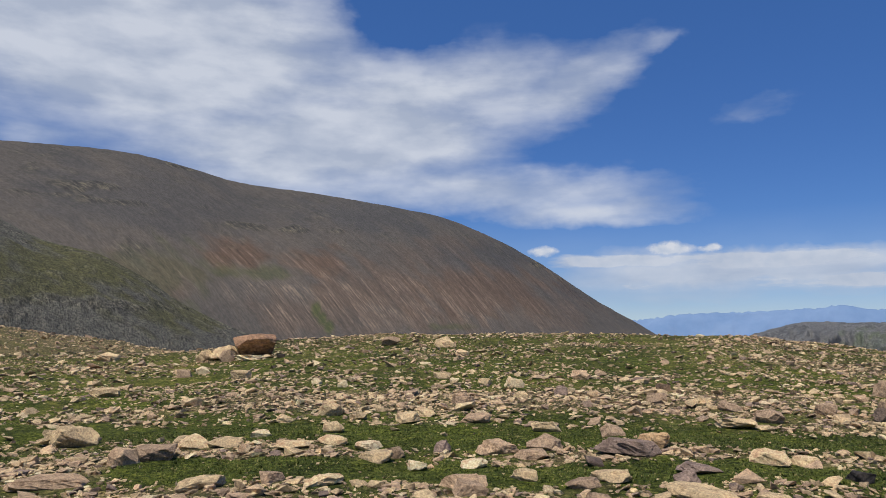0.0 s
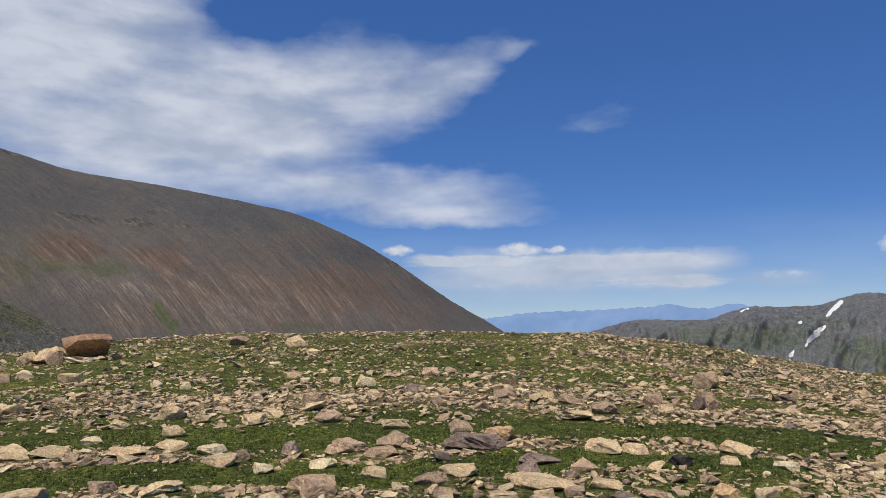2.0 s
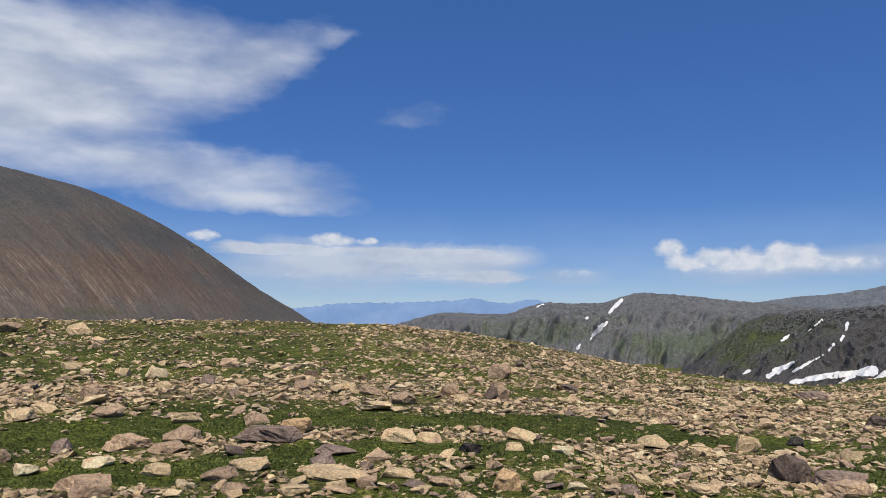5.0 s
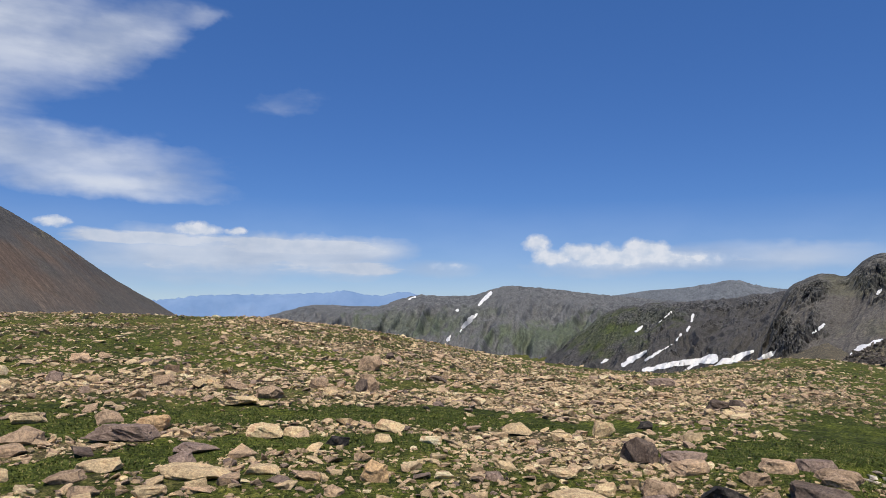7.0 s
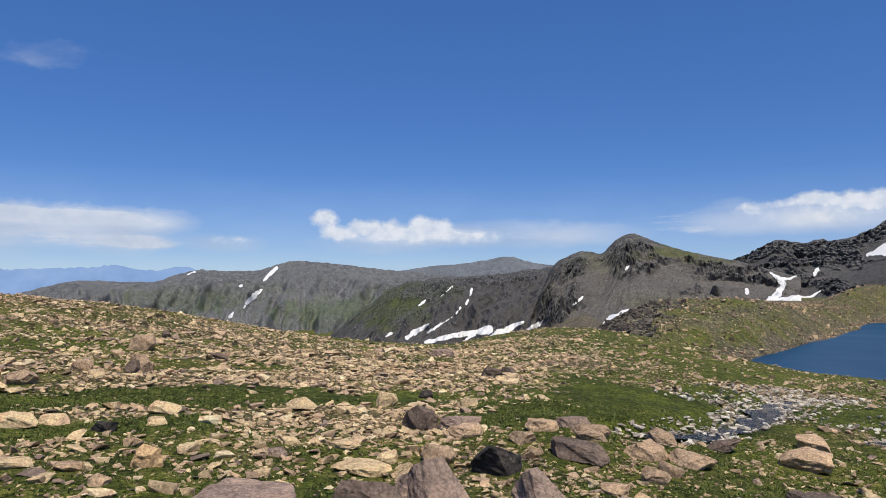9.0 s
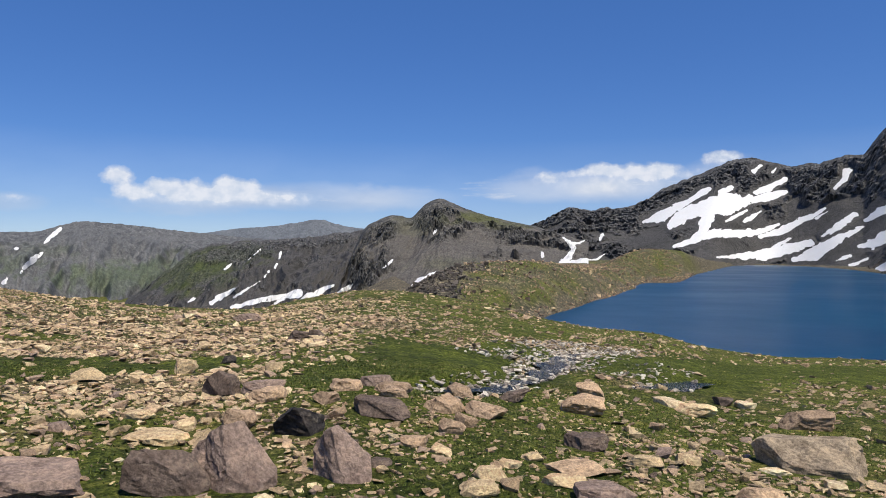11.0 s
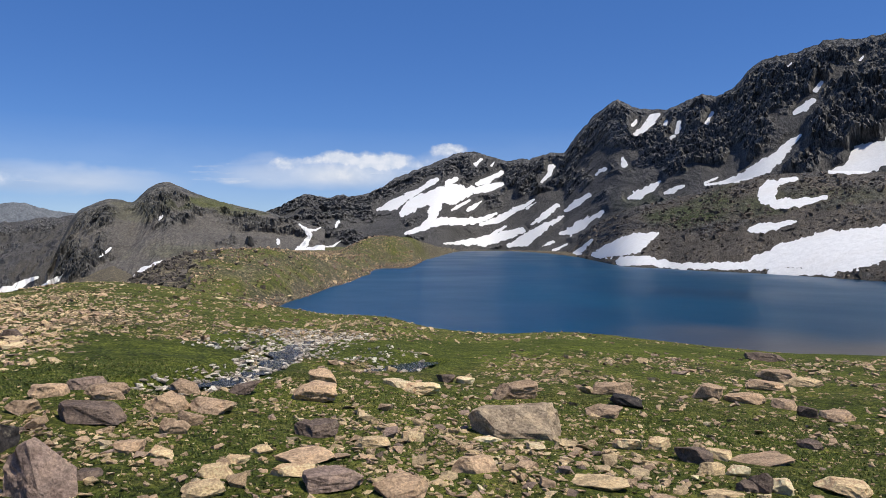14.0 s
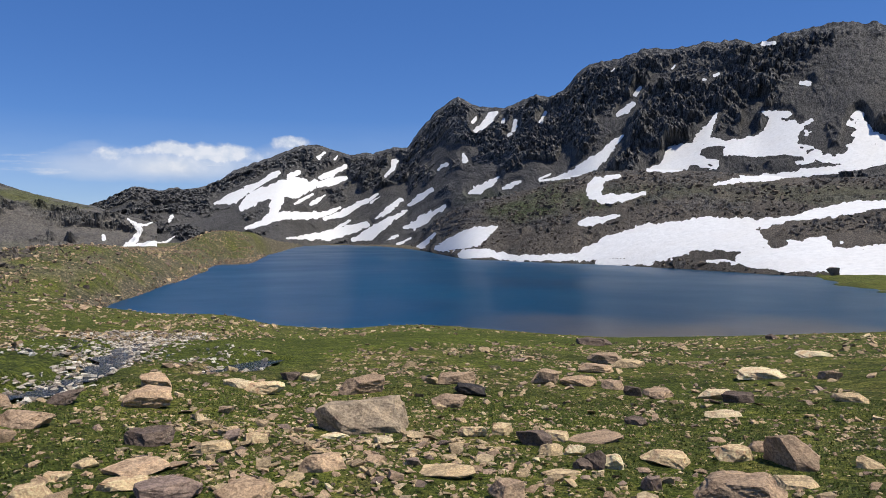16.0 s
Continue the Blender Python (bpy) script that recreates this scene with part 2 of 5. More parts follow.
def stony(x, y):
    """How thickly stones lie on the ground, 0 to 1."""
    b, r = np.degrees(np.arctan2(x, y)), np.hypot(x, y)
    q = np.minimum(r, 59.9)
    band = curve([(0, 0.6), (6.4, 0.78), (7.5, 0.85), (8.4, 0.5), (9.3, 0.98), (10.4, 0.6), (11.8, 0.5), (13.4, 0.9), (16, 0.75), (19, 0.5), (24, 0.5), (31, 0.6), (60, 0.4)], q)
    rub = curve([(0, 0.42), (6, 0.46), (8, 0.54), (9, 0.52), (10.5, 0.84), (12, 0.66), (14, 0.88), (24, 0.85), (32, 0.75), (40, 0.5), (60, 0.3)], q)
    lakeside = curve([(0, 0.3), (6, 0.34), (9, 0.32), (16, 0.36), (24, 0.34), (30, 0.32), (60, 0.28)], q)
    k1, k2 = step(14, 36, b), step(56, 78, b)
    base = (1 - k1) * band + k1 * ((1 - k2) * rub + k2 * lakeside)
    base = base + 0.35 * step(3.2, 1.2, from_line(x, y, STREAM)) * step(13, 15, r)
    base = np.where((b < -12) & (r > 60), 1.15, base)
    base = np.where((b > 62) & (b < 129) & (r > 85), 0.52 + 0.5 * step(LAKE + 1.6, LAKE + 0.4, ground_z(x, y, False)), base)
    base = base + 0.3 * step(1.6, 0.5, from_line(x, y, STONE_LINE))
    wide = np.where(r > 60, 6.0, 1.0)
    return np.clip(base + 0.34 * fbm(x / (3.5 * wide), y / (1.6 * wide), 3, 21) + 0.14 * fbm(x / 0.9, y / 0.9, 2, 31), 0.1, 1) * (1 - 0.9 * moss(x, y))


def rubbly(x, y):
    """Bare dark rubble: the knoll's flank and the waterline."""
    b, r, z = np.degrees(np.arctan2(x, y)), np.hypot(x, y), ground_z(x, y, False)
    ragged = fbm(x / 14, y / 14, 4, 44)
    flank = step(71.2, 69.6, b + 1.6 * ragged) * (r > 90)
    rim = step(LAKE + 2.6, LAKE + 1.0, z + 1.3 * ragged) * (r > 90) * (b < 129)
    specks = np.clip(0.42 + 0.5 * fbm(x / 5, y / 5, 4, 52), 0, 0.75) * (r > 70) * (b < 129)
    far = step(430, 520, r) * (b > 87)
    return np.clip(np.maximum(np.maximum(np.maximum(flank, rim), specks), far), 0, 0.92) * ((b > 61) & (b < 135) & (r < 1300))


def dryness(x, y):
    """Where the turf is yellowed: the hilltop and the far knolls."""
    b, r = np.degrees(np.arctan2(x, y)), np.hypot(x, y)
    return np.clip(0.55 * step(18, 30, r) * step(50, 30, b) + 0.12 * step(55, 110, r) + 0.2 * step(30, 50, r) * step(80, 60, r) - 1.2 * moss(x, y), -1, 1)


def ground_material():
    m, t, p = material("alpine_turf")
    fine_n, mid, big = noise_tex(t, 22, 8, 0.7), noise_tex(t, 3.2, 6, 0.65), noise_tex(t, 0.35, 4, 0.6)
    patch = noise_tex(t, 0.16, 6, 0.7)
    green = ramp(t, fine_n, [(0.38, (0.015, 0.024, 0.004)), (0.5, (0.06, 0.078, 0.012)), (0.64, (0.14, 0.15, 0.036))])
    dry = ramp(t, fine_n, [(0.38, (0.034, 0.032, 0.01)), (0.5, (0.11, 0.102, 0.034)), (0.64, (0.2, 0.17, 0.075))])
    soil = ramp(t, fine_n, [(0.38, (0.045, 0.033, 0.022)), (0.5, (0.14, 0.105, 0.07)), (0.62, (0.34, 0.26, 0.18))])
    arid = node(t, "Math")
    arid.operation = "MULTIPLY_ADD"
    t.links.new(attribute(t, "dry"), arid.inputs[0])
    arid.inputs[1].default_value = 0.2
    t.links.new(mix(t, 0.5, big, mid), arid.inputs[2])
    c = mix(t, scaled(t, arid.outputs[0], 0.46, 0.66, 0.0, 0.7), green, dry)
    sum1 = node(t, "Math")
    sum1.operation = "MULTIPLY_ADD"
    t.links.new(mid, sum1.inputs[0])
    sum1.inputs[1].default_value = 0.7
    t.links.new(attribute(t, "stony"), sum1.inputs[2])
    c = mix(t, scaled(t, sum1.outputs[0], 1.02, 1.5, 0.0, 0.85), c, soil)
    wide = noise_tex(t, 0.9, 5, 0.7)
    rubble = ramp(t, mix(t, 0.5, wide, mid), [(0.4, (0.035, 0.032, 0.029)), (0.52, (0.10, 0.088, 0.074)), (0.62, (0.2, 0.17, 0.135))])
    c = mix(t, attribute(t, "rubble"), c, rubble)
    tuft = noise_tex(t, 8.5, 5, 0.7)
    c = mix(t, 0.75, c, ramp(t, tuft, [(0.4, (0.27, 0.29, 0.27)), (0.6, (0.86, 0.82, 0.76))]), "OVERLAY")
    c = mix(t, 0.6, c, ramp(t, wide, [(0.4, (0.3, 0.31, 0.3)), (0.6, (0.7, 0.68, 0.64))]), "OVERLAY")
    c = mix(t, 0.7, c, ramp(t, mid, [(0.4, (0.32, 0.34, 0.3)), (0.6, (0.68, 0.64, 0.6))]), "OVERLAY")
    c = mix(t, 0.65, c, ramp(t, patch, [(0.38, (0.33, 0.34, 0.34)), (0.6, (0.66, 0.64, 0.58))]), "OVERLAY")
    t.links.new(c, p.inputs["Base Color"])
    p.inputs["Roughness"].default_value = 0.95
    p.inputs["Specular IOR Level"].default_value = 0.15
    bump(t, p, mix(t, 0.5, fine_n, tuft), 1.0, 0.09)
    return m


bearings = np.concatenate([np.arange(-180, -44, 6.0), np.arange(-42, 146, 0.34), np.arange(150, 180.1, 6.0)])
radii = np.concatenate([[0.01, 0.25], 0.5 * 1.0248 ** np.arange(118), 9.0 * 1.0122 ** np.arange(74), 22.08 * 1.0248 ** np.arange(122), 440 * 1.05 ** np.arange(51)])
B, R = np.meshgrid(bearings, radii)
X, Y = polar(B, R)
Z = ground_z(X, Y)
ground_mat = ground_material()
ground = tagged(new("ground", flat_mesh("ground", np.stack([X, Y, Z], -1).reshape(-1, 3), grid_faces(*B.shape)[:, ::-1], ground_mat, attrs={"stony": stony(X, Y), "dry": dryness(X, Y), "rubble": rubbly(X, Y)})),
                "alpine meadow of short green turf and stony earth", "ground", kind="structure")

# ---- lake ----
def water_material(name, colour, waves, height, rough=0.15, gloss=0.5):
    m, t, p = material(name)
    p.inputs["Base Color"].default_value = (*colour, 1)
    p.inputs["Roughness"].default_value = rough
    p.inputs["Specular IOR Level"].default_value = gloss
    p.inputs["IOR"].default_value = 1.33
    a = noise_tex(t, waves, 5, 0.6, stretch=(1, 1, 0.2))
    bump(t, p, a, 0.4, height)
    return m


lake_mat = water_material("lake_water", (0.002, 0.034, 0.085), 0.8, 0.05, 0.3, 0.4)
lt = lake_mat.node_tree
lp = lt.nodes["Principled BSDF"]
gust = noise_tex(lt, 0.02, 4, 0.6, stretch=(1, 1, 1))
deep = ramp(lt, gust, [(0.35, (0.002, 0.029, 0.066)), (0.65, (0.003, 0.045, 0.086))])
lt.links.new(mix(lt, attribute(lt, "shoal"), deep, (0.12, 0.098, 0.075)), lp.inputs["Base Color"])
lt.links.new(scaled(lt, gust, 0.35, 0.65, 0.28, 0.37), lp.inputs["Roughness"])
lb, lr = np.meshgrid(np.arange(70, 160, 0.5), 40 * 1.03 ** np.arange(124))
LX, LY = polar(lb, lr)
shoal = np.clip(step(112, 76, lr + 9 * fbm(LX / 16, LY / 16, 3, 97)) * step(98, 118, lb), 0, 0.85)
tagged(new("lake_water", flat_mesh("lake_water", np.stack([LX, LY, np.full_like(LX, LAKE)], -1).reshape(-1, 3), grid_faces(*lb.shape)[:, ::-1], lake_mat, attrs={"shoal": shoal})),
       "deep blue mountain lake with fine ripples", "lake", kind="structure")


def ribbon(name, label, line, width, seed):
    """Shallow water along a line, in the hollow of the ground."""
    pts = np.array(line)
    t = np.linspace(0, len(pts) - 1, 60)
    px, py = np.interp(t, range(len(pts)), pts[:, 0]), np.interp(t, range(len(pts)), pts[:, 1])
    px, py = px + 0.12 * fbm(t * 1.7, 0 * t, 3, seed), py + 0.18 * fbm(t * 1.5, 0 * t + 4, 3, seed + 1)
    dx, dy = np.gradient(px), np.gradient(py)
    ln = np.hypot(dx, dy)
    w = width * (0.75 + 0.5 * fbm(t * 1.1, 0 * t + 8, 3, seed + 2)) * np.sin(np.pi * np.clip(t / t[-1], 0.004, 0.996)) ** 0.45
    side = np.linspace(-1, 1, 5)
    X = px[:, None] - (dy / ln * w)[:, None] * side
    Y = py[:, None] + (dx / ln * w)[:, None] * side
    Z = ground_z(X, Y, False, 0.0) - 0.09
    mat = water_material(name, (0.012, 0.016, 0.018), 16.0, 0.12, 0.1, 0.5)
    return tagged(new(name, flat_mesh(name, np.stack([X, Y, Z], -1).reshape(-1, 3), grid_faces(*X.shape), mat)), label, "stream", kind="structure")


ribbon("stream_water", "shallow stream trickling between pale stones", STREAM, 0.27, 81)
ribbon("pool_water", "narrow shallow pools in green turf", POOL, 0.24, 91)

# ---- mountains ----
def mountain(name, label, mat, crest, crest_r, foot_r, foot_z, cols, rows, hollow=1.0, rough=(20, 60), crags=0.0, crag_bias=0.0, jag=0.0, gullies=0.0, gully_width=30.0, grass=None, rust=None, rocks=None, pale=None, slate=None, screes=(), fields=(), shear=0.0, seed=1, fine=0.25, lean=0.55, smooth=True, rise=0.75, brow=0.10):
    """A mountain side from its crest line (bearing, height angle) down to its foot, with a back slope."""
    b = np.linspace(crest[0][0], crest[-1][0], cols)
    v = np.concatenate([[-0.6, -0.3, -0.12, -0.05], np.linspace(0, 1, rows)])
    Bm, V = np.meshgrid(b, v)
    rc, rf = curve(crest_r, b), curve(foot_r, b)
    zc = EYE + rc * tan(curve(crest, b))
    zf = np.full_like(b, foot_z) if not isinstance(foot_z, list) else curve(foot_z, b)
    arc = np.radians(Bm) * rc.mean()
    down = V * np.abs(rc - rf)
    # crest teeth
    tooth = jag * (0.5 * fbm(arc[0] / 14, 0 * b, 4, seed + 70, 0.62) + 0.35 * ridged(arc[0] / 26, 0 * b + 3, 4, seed + 71, 0.6))
    tooth = tooth * np.clip((zc - zf) / 60, 0, 1)
    r = rc + (rf - rc) * V
    front = np.clip(V, 0, 1)
    z = zf + (zc - zf) * (1 - front) ** hollow + tooth * np.exp(-9 * front) - np.where(V < 0, -V * (zc - zf) * 0.9, 0)
    mask = step(0.0, brow, V) * (1 - 0.8 * step(0.9, 1.0, V))
    height = np.clip((z - zf) / np.maximum(zc - zf, 1), 0, 1)
    warp = 18 * fbm(arc / 90, down / 90, 3, seed + 40)
    crag = crags * step(-0.15, 0.35, fbm((arc + warp) / rough[1], down / (rough[1] * 1.5), 4, seed) + crag_bias + rise * (height - 0.55)) if crags else np.zeros_like(V)
    el0 = np.degrees(np.arctan2(z - EYE, r))
    ragged = 0.5 * fbm((arc + warp) / rough[1], down / (1.5 * rough[1]), 4, seed + 3)
    for gb, ge, wb, we, k in rocks or ():
        crag = np.maximum(crag, k * step(1.2, 0.6, np.hypot((Bm - gb) / wb, (el0 - ge) / we) + ragged))
    for gb, ge, wb, we, k in screes:
        crag = crag * (1 - k * step(1.2, 0.6, np.hypot((Bm - gb) / wb, (el0 - ge) / we) + 0.7 * ragged))
    calm = np.ones_like(V)
    for chain in fields:
        calm = np.minimum(calm, step(0.06, 0.42, field_gap(Bm, el0, chain, 0.0, 0.0)))
    crag = crag * calm
    arc = arc - shear * down
    out = rough[0] * 0.35 * fbm(arc / (rough[1] * 2.2), down / (rough[1] * 2.2), 4, seed + 5)
    if crags or rocks:
        body = ridged((arc + 0.6 * warp + 0.45 * down) / (rough[1] * 0.75), (down + warp - 0.2 * arc) / rough[1], 4, seed + 9, 0.5)
        chunk = 2.4 * fbm((arc + 0.3 * down) / (rough[1] * 0.36), (down - 0.3 * arc) / (rough[1] * 0.28), 4, seed + 13, 0.6)
        chunk = (np.floor(chunk) + step(0.35, 0.65, chunk - np.floor(chunk))) / 2.4
        out = out + crag * rough[0] * (0.38 + 0.34 * body + 0.3 * chunk)
        out = out + crag * rough[0] * 0.09 * ridged((arc + 0.4 * down) / 5, (down - 0.3 * arc) / 4, 3, seed + 14, 0.7)
    if gullies:
        g = ridged((arc + 0.5 * warp) / gully_width + 0.15 * down / gully_width, down / (gully_width * 7), 4, seed + 21, 0.5)
        out = out + gullies * g * step(0.02, 0.3, V)
    out = out + fine * fbm(arc / 4, down / 4, 3, seed + 31) * (0.5 + 1.3 * crag)
    out = out * (0.06 + 0.94 * calm)
    r = r - 0.75 * out * mask
    z = z + lean * out * mask
    X, Y = polar(Bm, r)
    el = np.degrees(np.arctan2(z - EYE, r))

    def zones(rows, far):
        total = np.zeros_like(V)
        ragged = 0.45 * fbm(arc / (22 * far), down / (40 * far), 4, seed + 55)
        for gb, ge, wb, we, k in rows or ():
            d = np.hypot((Bm - gb) / wb, (el - ge) / we)
            total = np.maximum(total, k * step(1.25, 0.45, d + ragged))
        return total

    green = zones(grass, 1) * (1 - 0.6 * crag)
    pts = np.stack([X, Y, z], -1)
    me = flat_mesh(name, pts.reshape(-1, 3), grid_faces(*V.shape)[:, ::-1], mat, smooth, attrs={"crag": crag, "grass": green, "rust": zones(rust, 1.5), "pale": zones(pale, 2.0), "slate": zones(slate, 3.0)}, lie=np.stack([arc, down, 0 * arc], -1))
    ob = new(name)
    ob.location = (0, 0, 0)
    part("slope", me, ob)
    tagged(ob, label, "mountain")
    return ob, pts


def field_gap(b, el, chain, wob, streak, nick=0.0):
    """How far, in degrees, a place lies outside one snowfield; negative inside."""
    near = np.full(np.shape(b), 9.0)
    for (b0, e0, w0), (b1, e1, w1) in zip(chain, chain[1:]):
        db, de = b1 - b0, e1 - e0
        k = np.clip(((b - b0) * db + (el - e0) * de) / (db * db + de * de + 1e-9), 0, 1)
        w = w0 + (w1 - w0) * k
        near = np.minimum(near, np.hypot(b - b0 - k * db, el - e0 - k * de) - w - np.minimum(0.16 * w, 0.06) * streak - (np.minimum(0.28 * w, 0.08) + 0.02) * wob - np.minimum(0.3 * w, 0.04) * nick)
    return near


def cut_cells(values, pts):
    """The part of a grid sheet where values are below zero, cut along its edge; a triangle mesh for each connected piece."""
    rows, cols = values.shape
    low = values < 0
    corner = low[:-1, :-1].astype(int) + low[:-1, 1:] + low[1:, 1:] + low[1:, :-1]
    left = set(zip(*(k.tolist() for k in np.nonzero(corner > 0))))
    while left:
        todo, piece = [left.pop()], []
        while todo:
            i, j = todo.pop()
            piece.append((i, j))
            for ni, nj, shared in ((i + 1, j, low[i + 1, j] or low[i + 1, j + 1]), (i - 1, j, low[i, j] or low[i, j + 1]), (i, j + 1, low[i, j + 1] or low[i + 1, j + 1]), (i, j - 1, low[i, j] or low[i + 1, j])):
                if shared and (ni, nj) in left:
                    left.remove((ni, nj))
                    todo.append((ni, nj))
        if len(piece) < 9:
            continue
        verts, faces, index = [], [], {}

        def vert(p, q):
            key = (p, q) if p <= q else (q, p)
            if key not in index:
                a, b = values[key[0]], values[key[1]]
                k = 0.0 if key[0] == key[1] else a / (a - b)
                index[key] = len(verts)
                verts.append(pts[key[0]] * (1 - k) + pts[key[1]] * k)
            return index[key]

        for i, j in piece:
            ring, poly = ((i, j), (i + 1, j), (i + 1, j + 1), (i, j + 1)), []
            for p, q in zip(ring, ring[1:] + ring[:1]):
                if low[p]:
                    poly.append(vert(p, p))
                if low[p] != low[q]:
                    poly.append(vert(p, q))
            faces += [(poly[0], poly[k], poly[k + 1]) for k in range(1, len(poly) - 1)]
        yield np.array(verts), np.array(faces)


def snowfields(ob, pts, chains, bare=(), above=None, lift=0.5, seed=5):
    """Snow lying on a mountain side, each field along a chain of (bearing, height angle, half width)."""
    c = pts[4:]
    b = np.degrees(np.arctan2(c[..., 0], c[..., 1]))
    el = np.degrees(np.arctan2(c[..., 2] - EYE, np.hypot(c[..., 0], c[..., 1])))
    wob = fbm(b / 0.55, el / 0.35, 4, seed)
    streak = fbm((b - 0.5 * el) / 0.16, el / 1.1, 3, seed + 9)
    nick = fbm((b + 0.3 * el) / 0.24, el / 0.13, 4, seed + 17, 0.6)
    taken = np.full(b.shape, -9.0)
    for gb, ge, wb, we in bare:
        taken = np.maximum(taken, (1 - np.hypot((b - gb) / wb, (el - ge) / we) - 0.3 * wob) * we)
    if above is not None:
        taken = np.maximum(taken, curve(above, b) - 0.7 - el)
    away = c / np.linalg.norm(c, axis=-1, keepdims=True)
    lifted = c - away * lift * 1.2 + np.array([0, 0, lift])
    for chain in chains:
        pad = max(k[2] for k in chain) * 2 + 0.6
        cols = np.nonzero(((b > min(k[0] for k in chain) - pad) & (b < max(k[0] for k in chain) + pad)).any(0))[0]
        if len(cols) < 3:
            continue
        s = slice(cols[0], cols[-1] + 1)
        gap = np.maximum(field_gap(b[:, s], el[:, s], chain, wob[:, s], streak[:, s], nick[:, s]), taken[:, s])
        taken[:, s] = np.maximum(taken[:, s], -gap + 1e-4)
        for verts, faces in cut_cells(gap, lifted[:, s]):
            part("snow_patch", flat_mesh("snow_patch", verts, faces, snow_mat), ob)


def snow_material():
    m, t, p = material("old_snow")
    a = noise_tex(t, 0.5, 7, 0.7, stretch=(1, 1, 0.25))
    b = noise_tex(t, 0.05, 4, 0.6)
    c = ramp(t, a, [(0.25, (0.58, 0.57, 0.555)), (0.42, (0.68, 0.673, 0.658)), (0.62, (0.76, 0.75, 0.735))])
    c = mix(t, scaled(t, b, 0.45, 0.75, 0.0, 0.35), c, (0.66, 0.61, 0.55))
    t.links.new(c, p.inputs["Base Color"])
    p.inputs["Roughness"].default_value = 0.7
    bump(t, p, a, 0.5, 0.8)
    return m


snow_mat = snow_material()
grey_scree = ((0.05, 0.048, 0.046), (0.068, 0.065, 0.062), (0.095, 0.09, 0.085))
dark_rock = ((0.03, 0.031, 0.033), (0.075, 0.074, 0.074), (0.15, 0.145, 0.138))
turf = ((0.035, 0.05, 0.016), (0.085, 0.10, 0.035))
crag_mat = slope_material("dark_crags_and_scree", grey_scree, dark_rock, turf, 0.22, 0.011, 1.6)
chute_mat = slope_material("dark_scree_chute", ((0.05, 0.048, 0.046), (0.068, 0.064, 0.06), (0.09, 0.083, 0.077)), dark_rock, turf, 0.22, 0.011, 1.2)
bench_mat = slope_material("moraine_rubble", ((0.06, 0.053, 0.045), (0.10, 0.086, 0.07), (0.145, 0.122, 0.098)), dark_rock, turf, 0.45, 0.02, 1.2)
peak_mat = slope_material("grey_peak_rock", ((0.085, 0.077, 0.068), (0.115, 0.104, 0.091), (0.145, 0.13, 0.112)), ((0.03, 0.03, 0.029), (0.075, 0.073, 0.068), (0.14, 0.132, 0.118)), ((0.06, 0.068, 0.024), (0.11, 0.11, 0.045)), 0.14, 0.009, 2.2, grit=0.45)
brown_mat = slope_material("brown_scree_slope", ((0.066, 0.062, 0.056), (0.09, 0.078, 0.066), (0.116, 0.096, 0.076)), ((0.035, 0.031, 0.028), (0.065, 0.06, 0.05), (0.165, 0.14, 0.09)), ((0.04, 0.05, 0.018), (0.085, 0.095, 0.036)), 0.11, 0.0035, 1.6, rust=(0.12, 0.079, 0.054), grit=0.3, streak=(0.1, 0.007), squash=0.3)
spur_mat = slope_material("grassy_dark_spur", ((0.075, 0.07, 0.06), (0.10, 0.095, 0.075), (0.13, 0.12, 0.095)), ((0.035, 0.033, 0.026), (0.09, 0.083, 0.064), (0.2, 0.18, 0.135)), ((0.05, 0.052, 0.018), (0.115, 0.105, 0.04)), 0.16, 0.012, 1.8, squash=0.35)
range_mat = slope_material("grey_green_range", ((0.09, 0.093, 0.097), (0.12, 0.12, 0.12), (0.16, 0.156, 0.15)), ((0.06, 0.064, 0.07), (0.105, 0.107, 0.11), (0.165, 0.163, 0.158)), ((0.065, 0.085, 0.052), (0.105, 0.125, 0.075)), 0.05, 0.004, 6.0, grit=0.35)

# the bluish cast of distance haze is mixed into these base colours
ridge_mat = slope_material("haze_tinted_ridge", ((0.1, 0.11, 0.125), (0.125, 0.135, 0.148), (0.155, 0.163, 0.172)), ((0.08, 0.09, 0.105), (0.115, 0.124, 0.138), (0.16, 0.166, 0.173)), ((0.09, 0.105, 0.1), (0.115, 0.13, 0.115)), 0.04, 0.004, 4.0, grit=0.25)

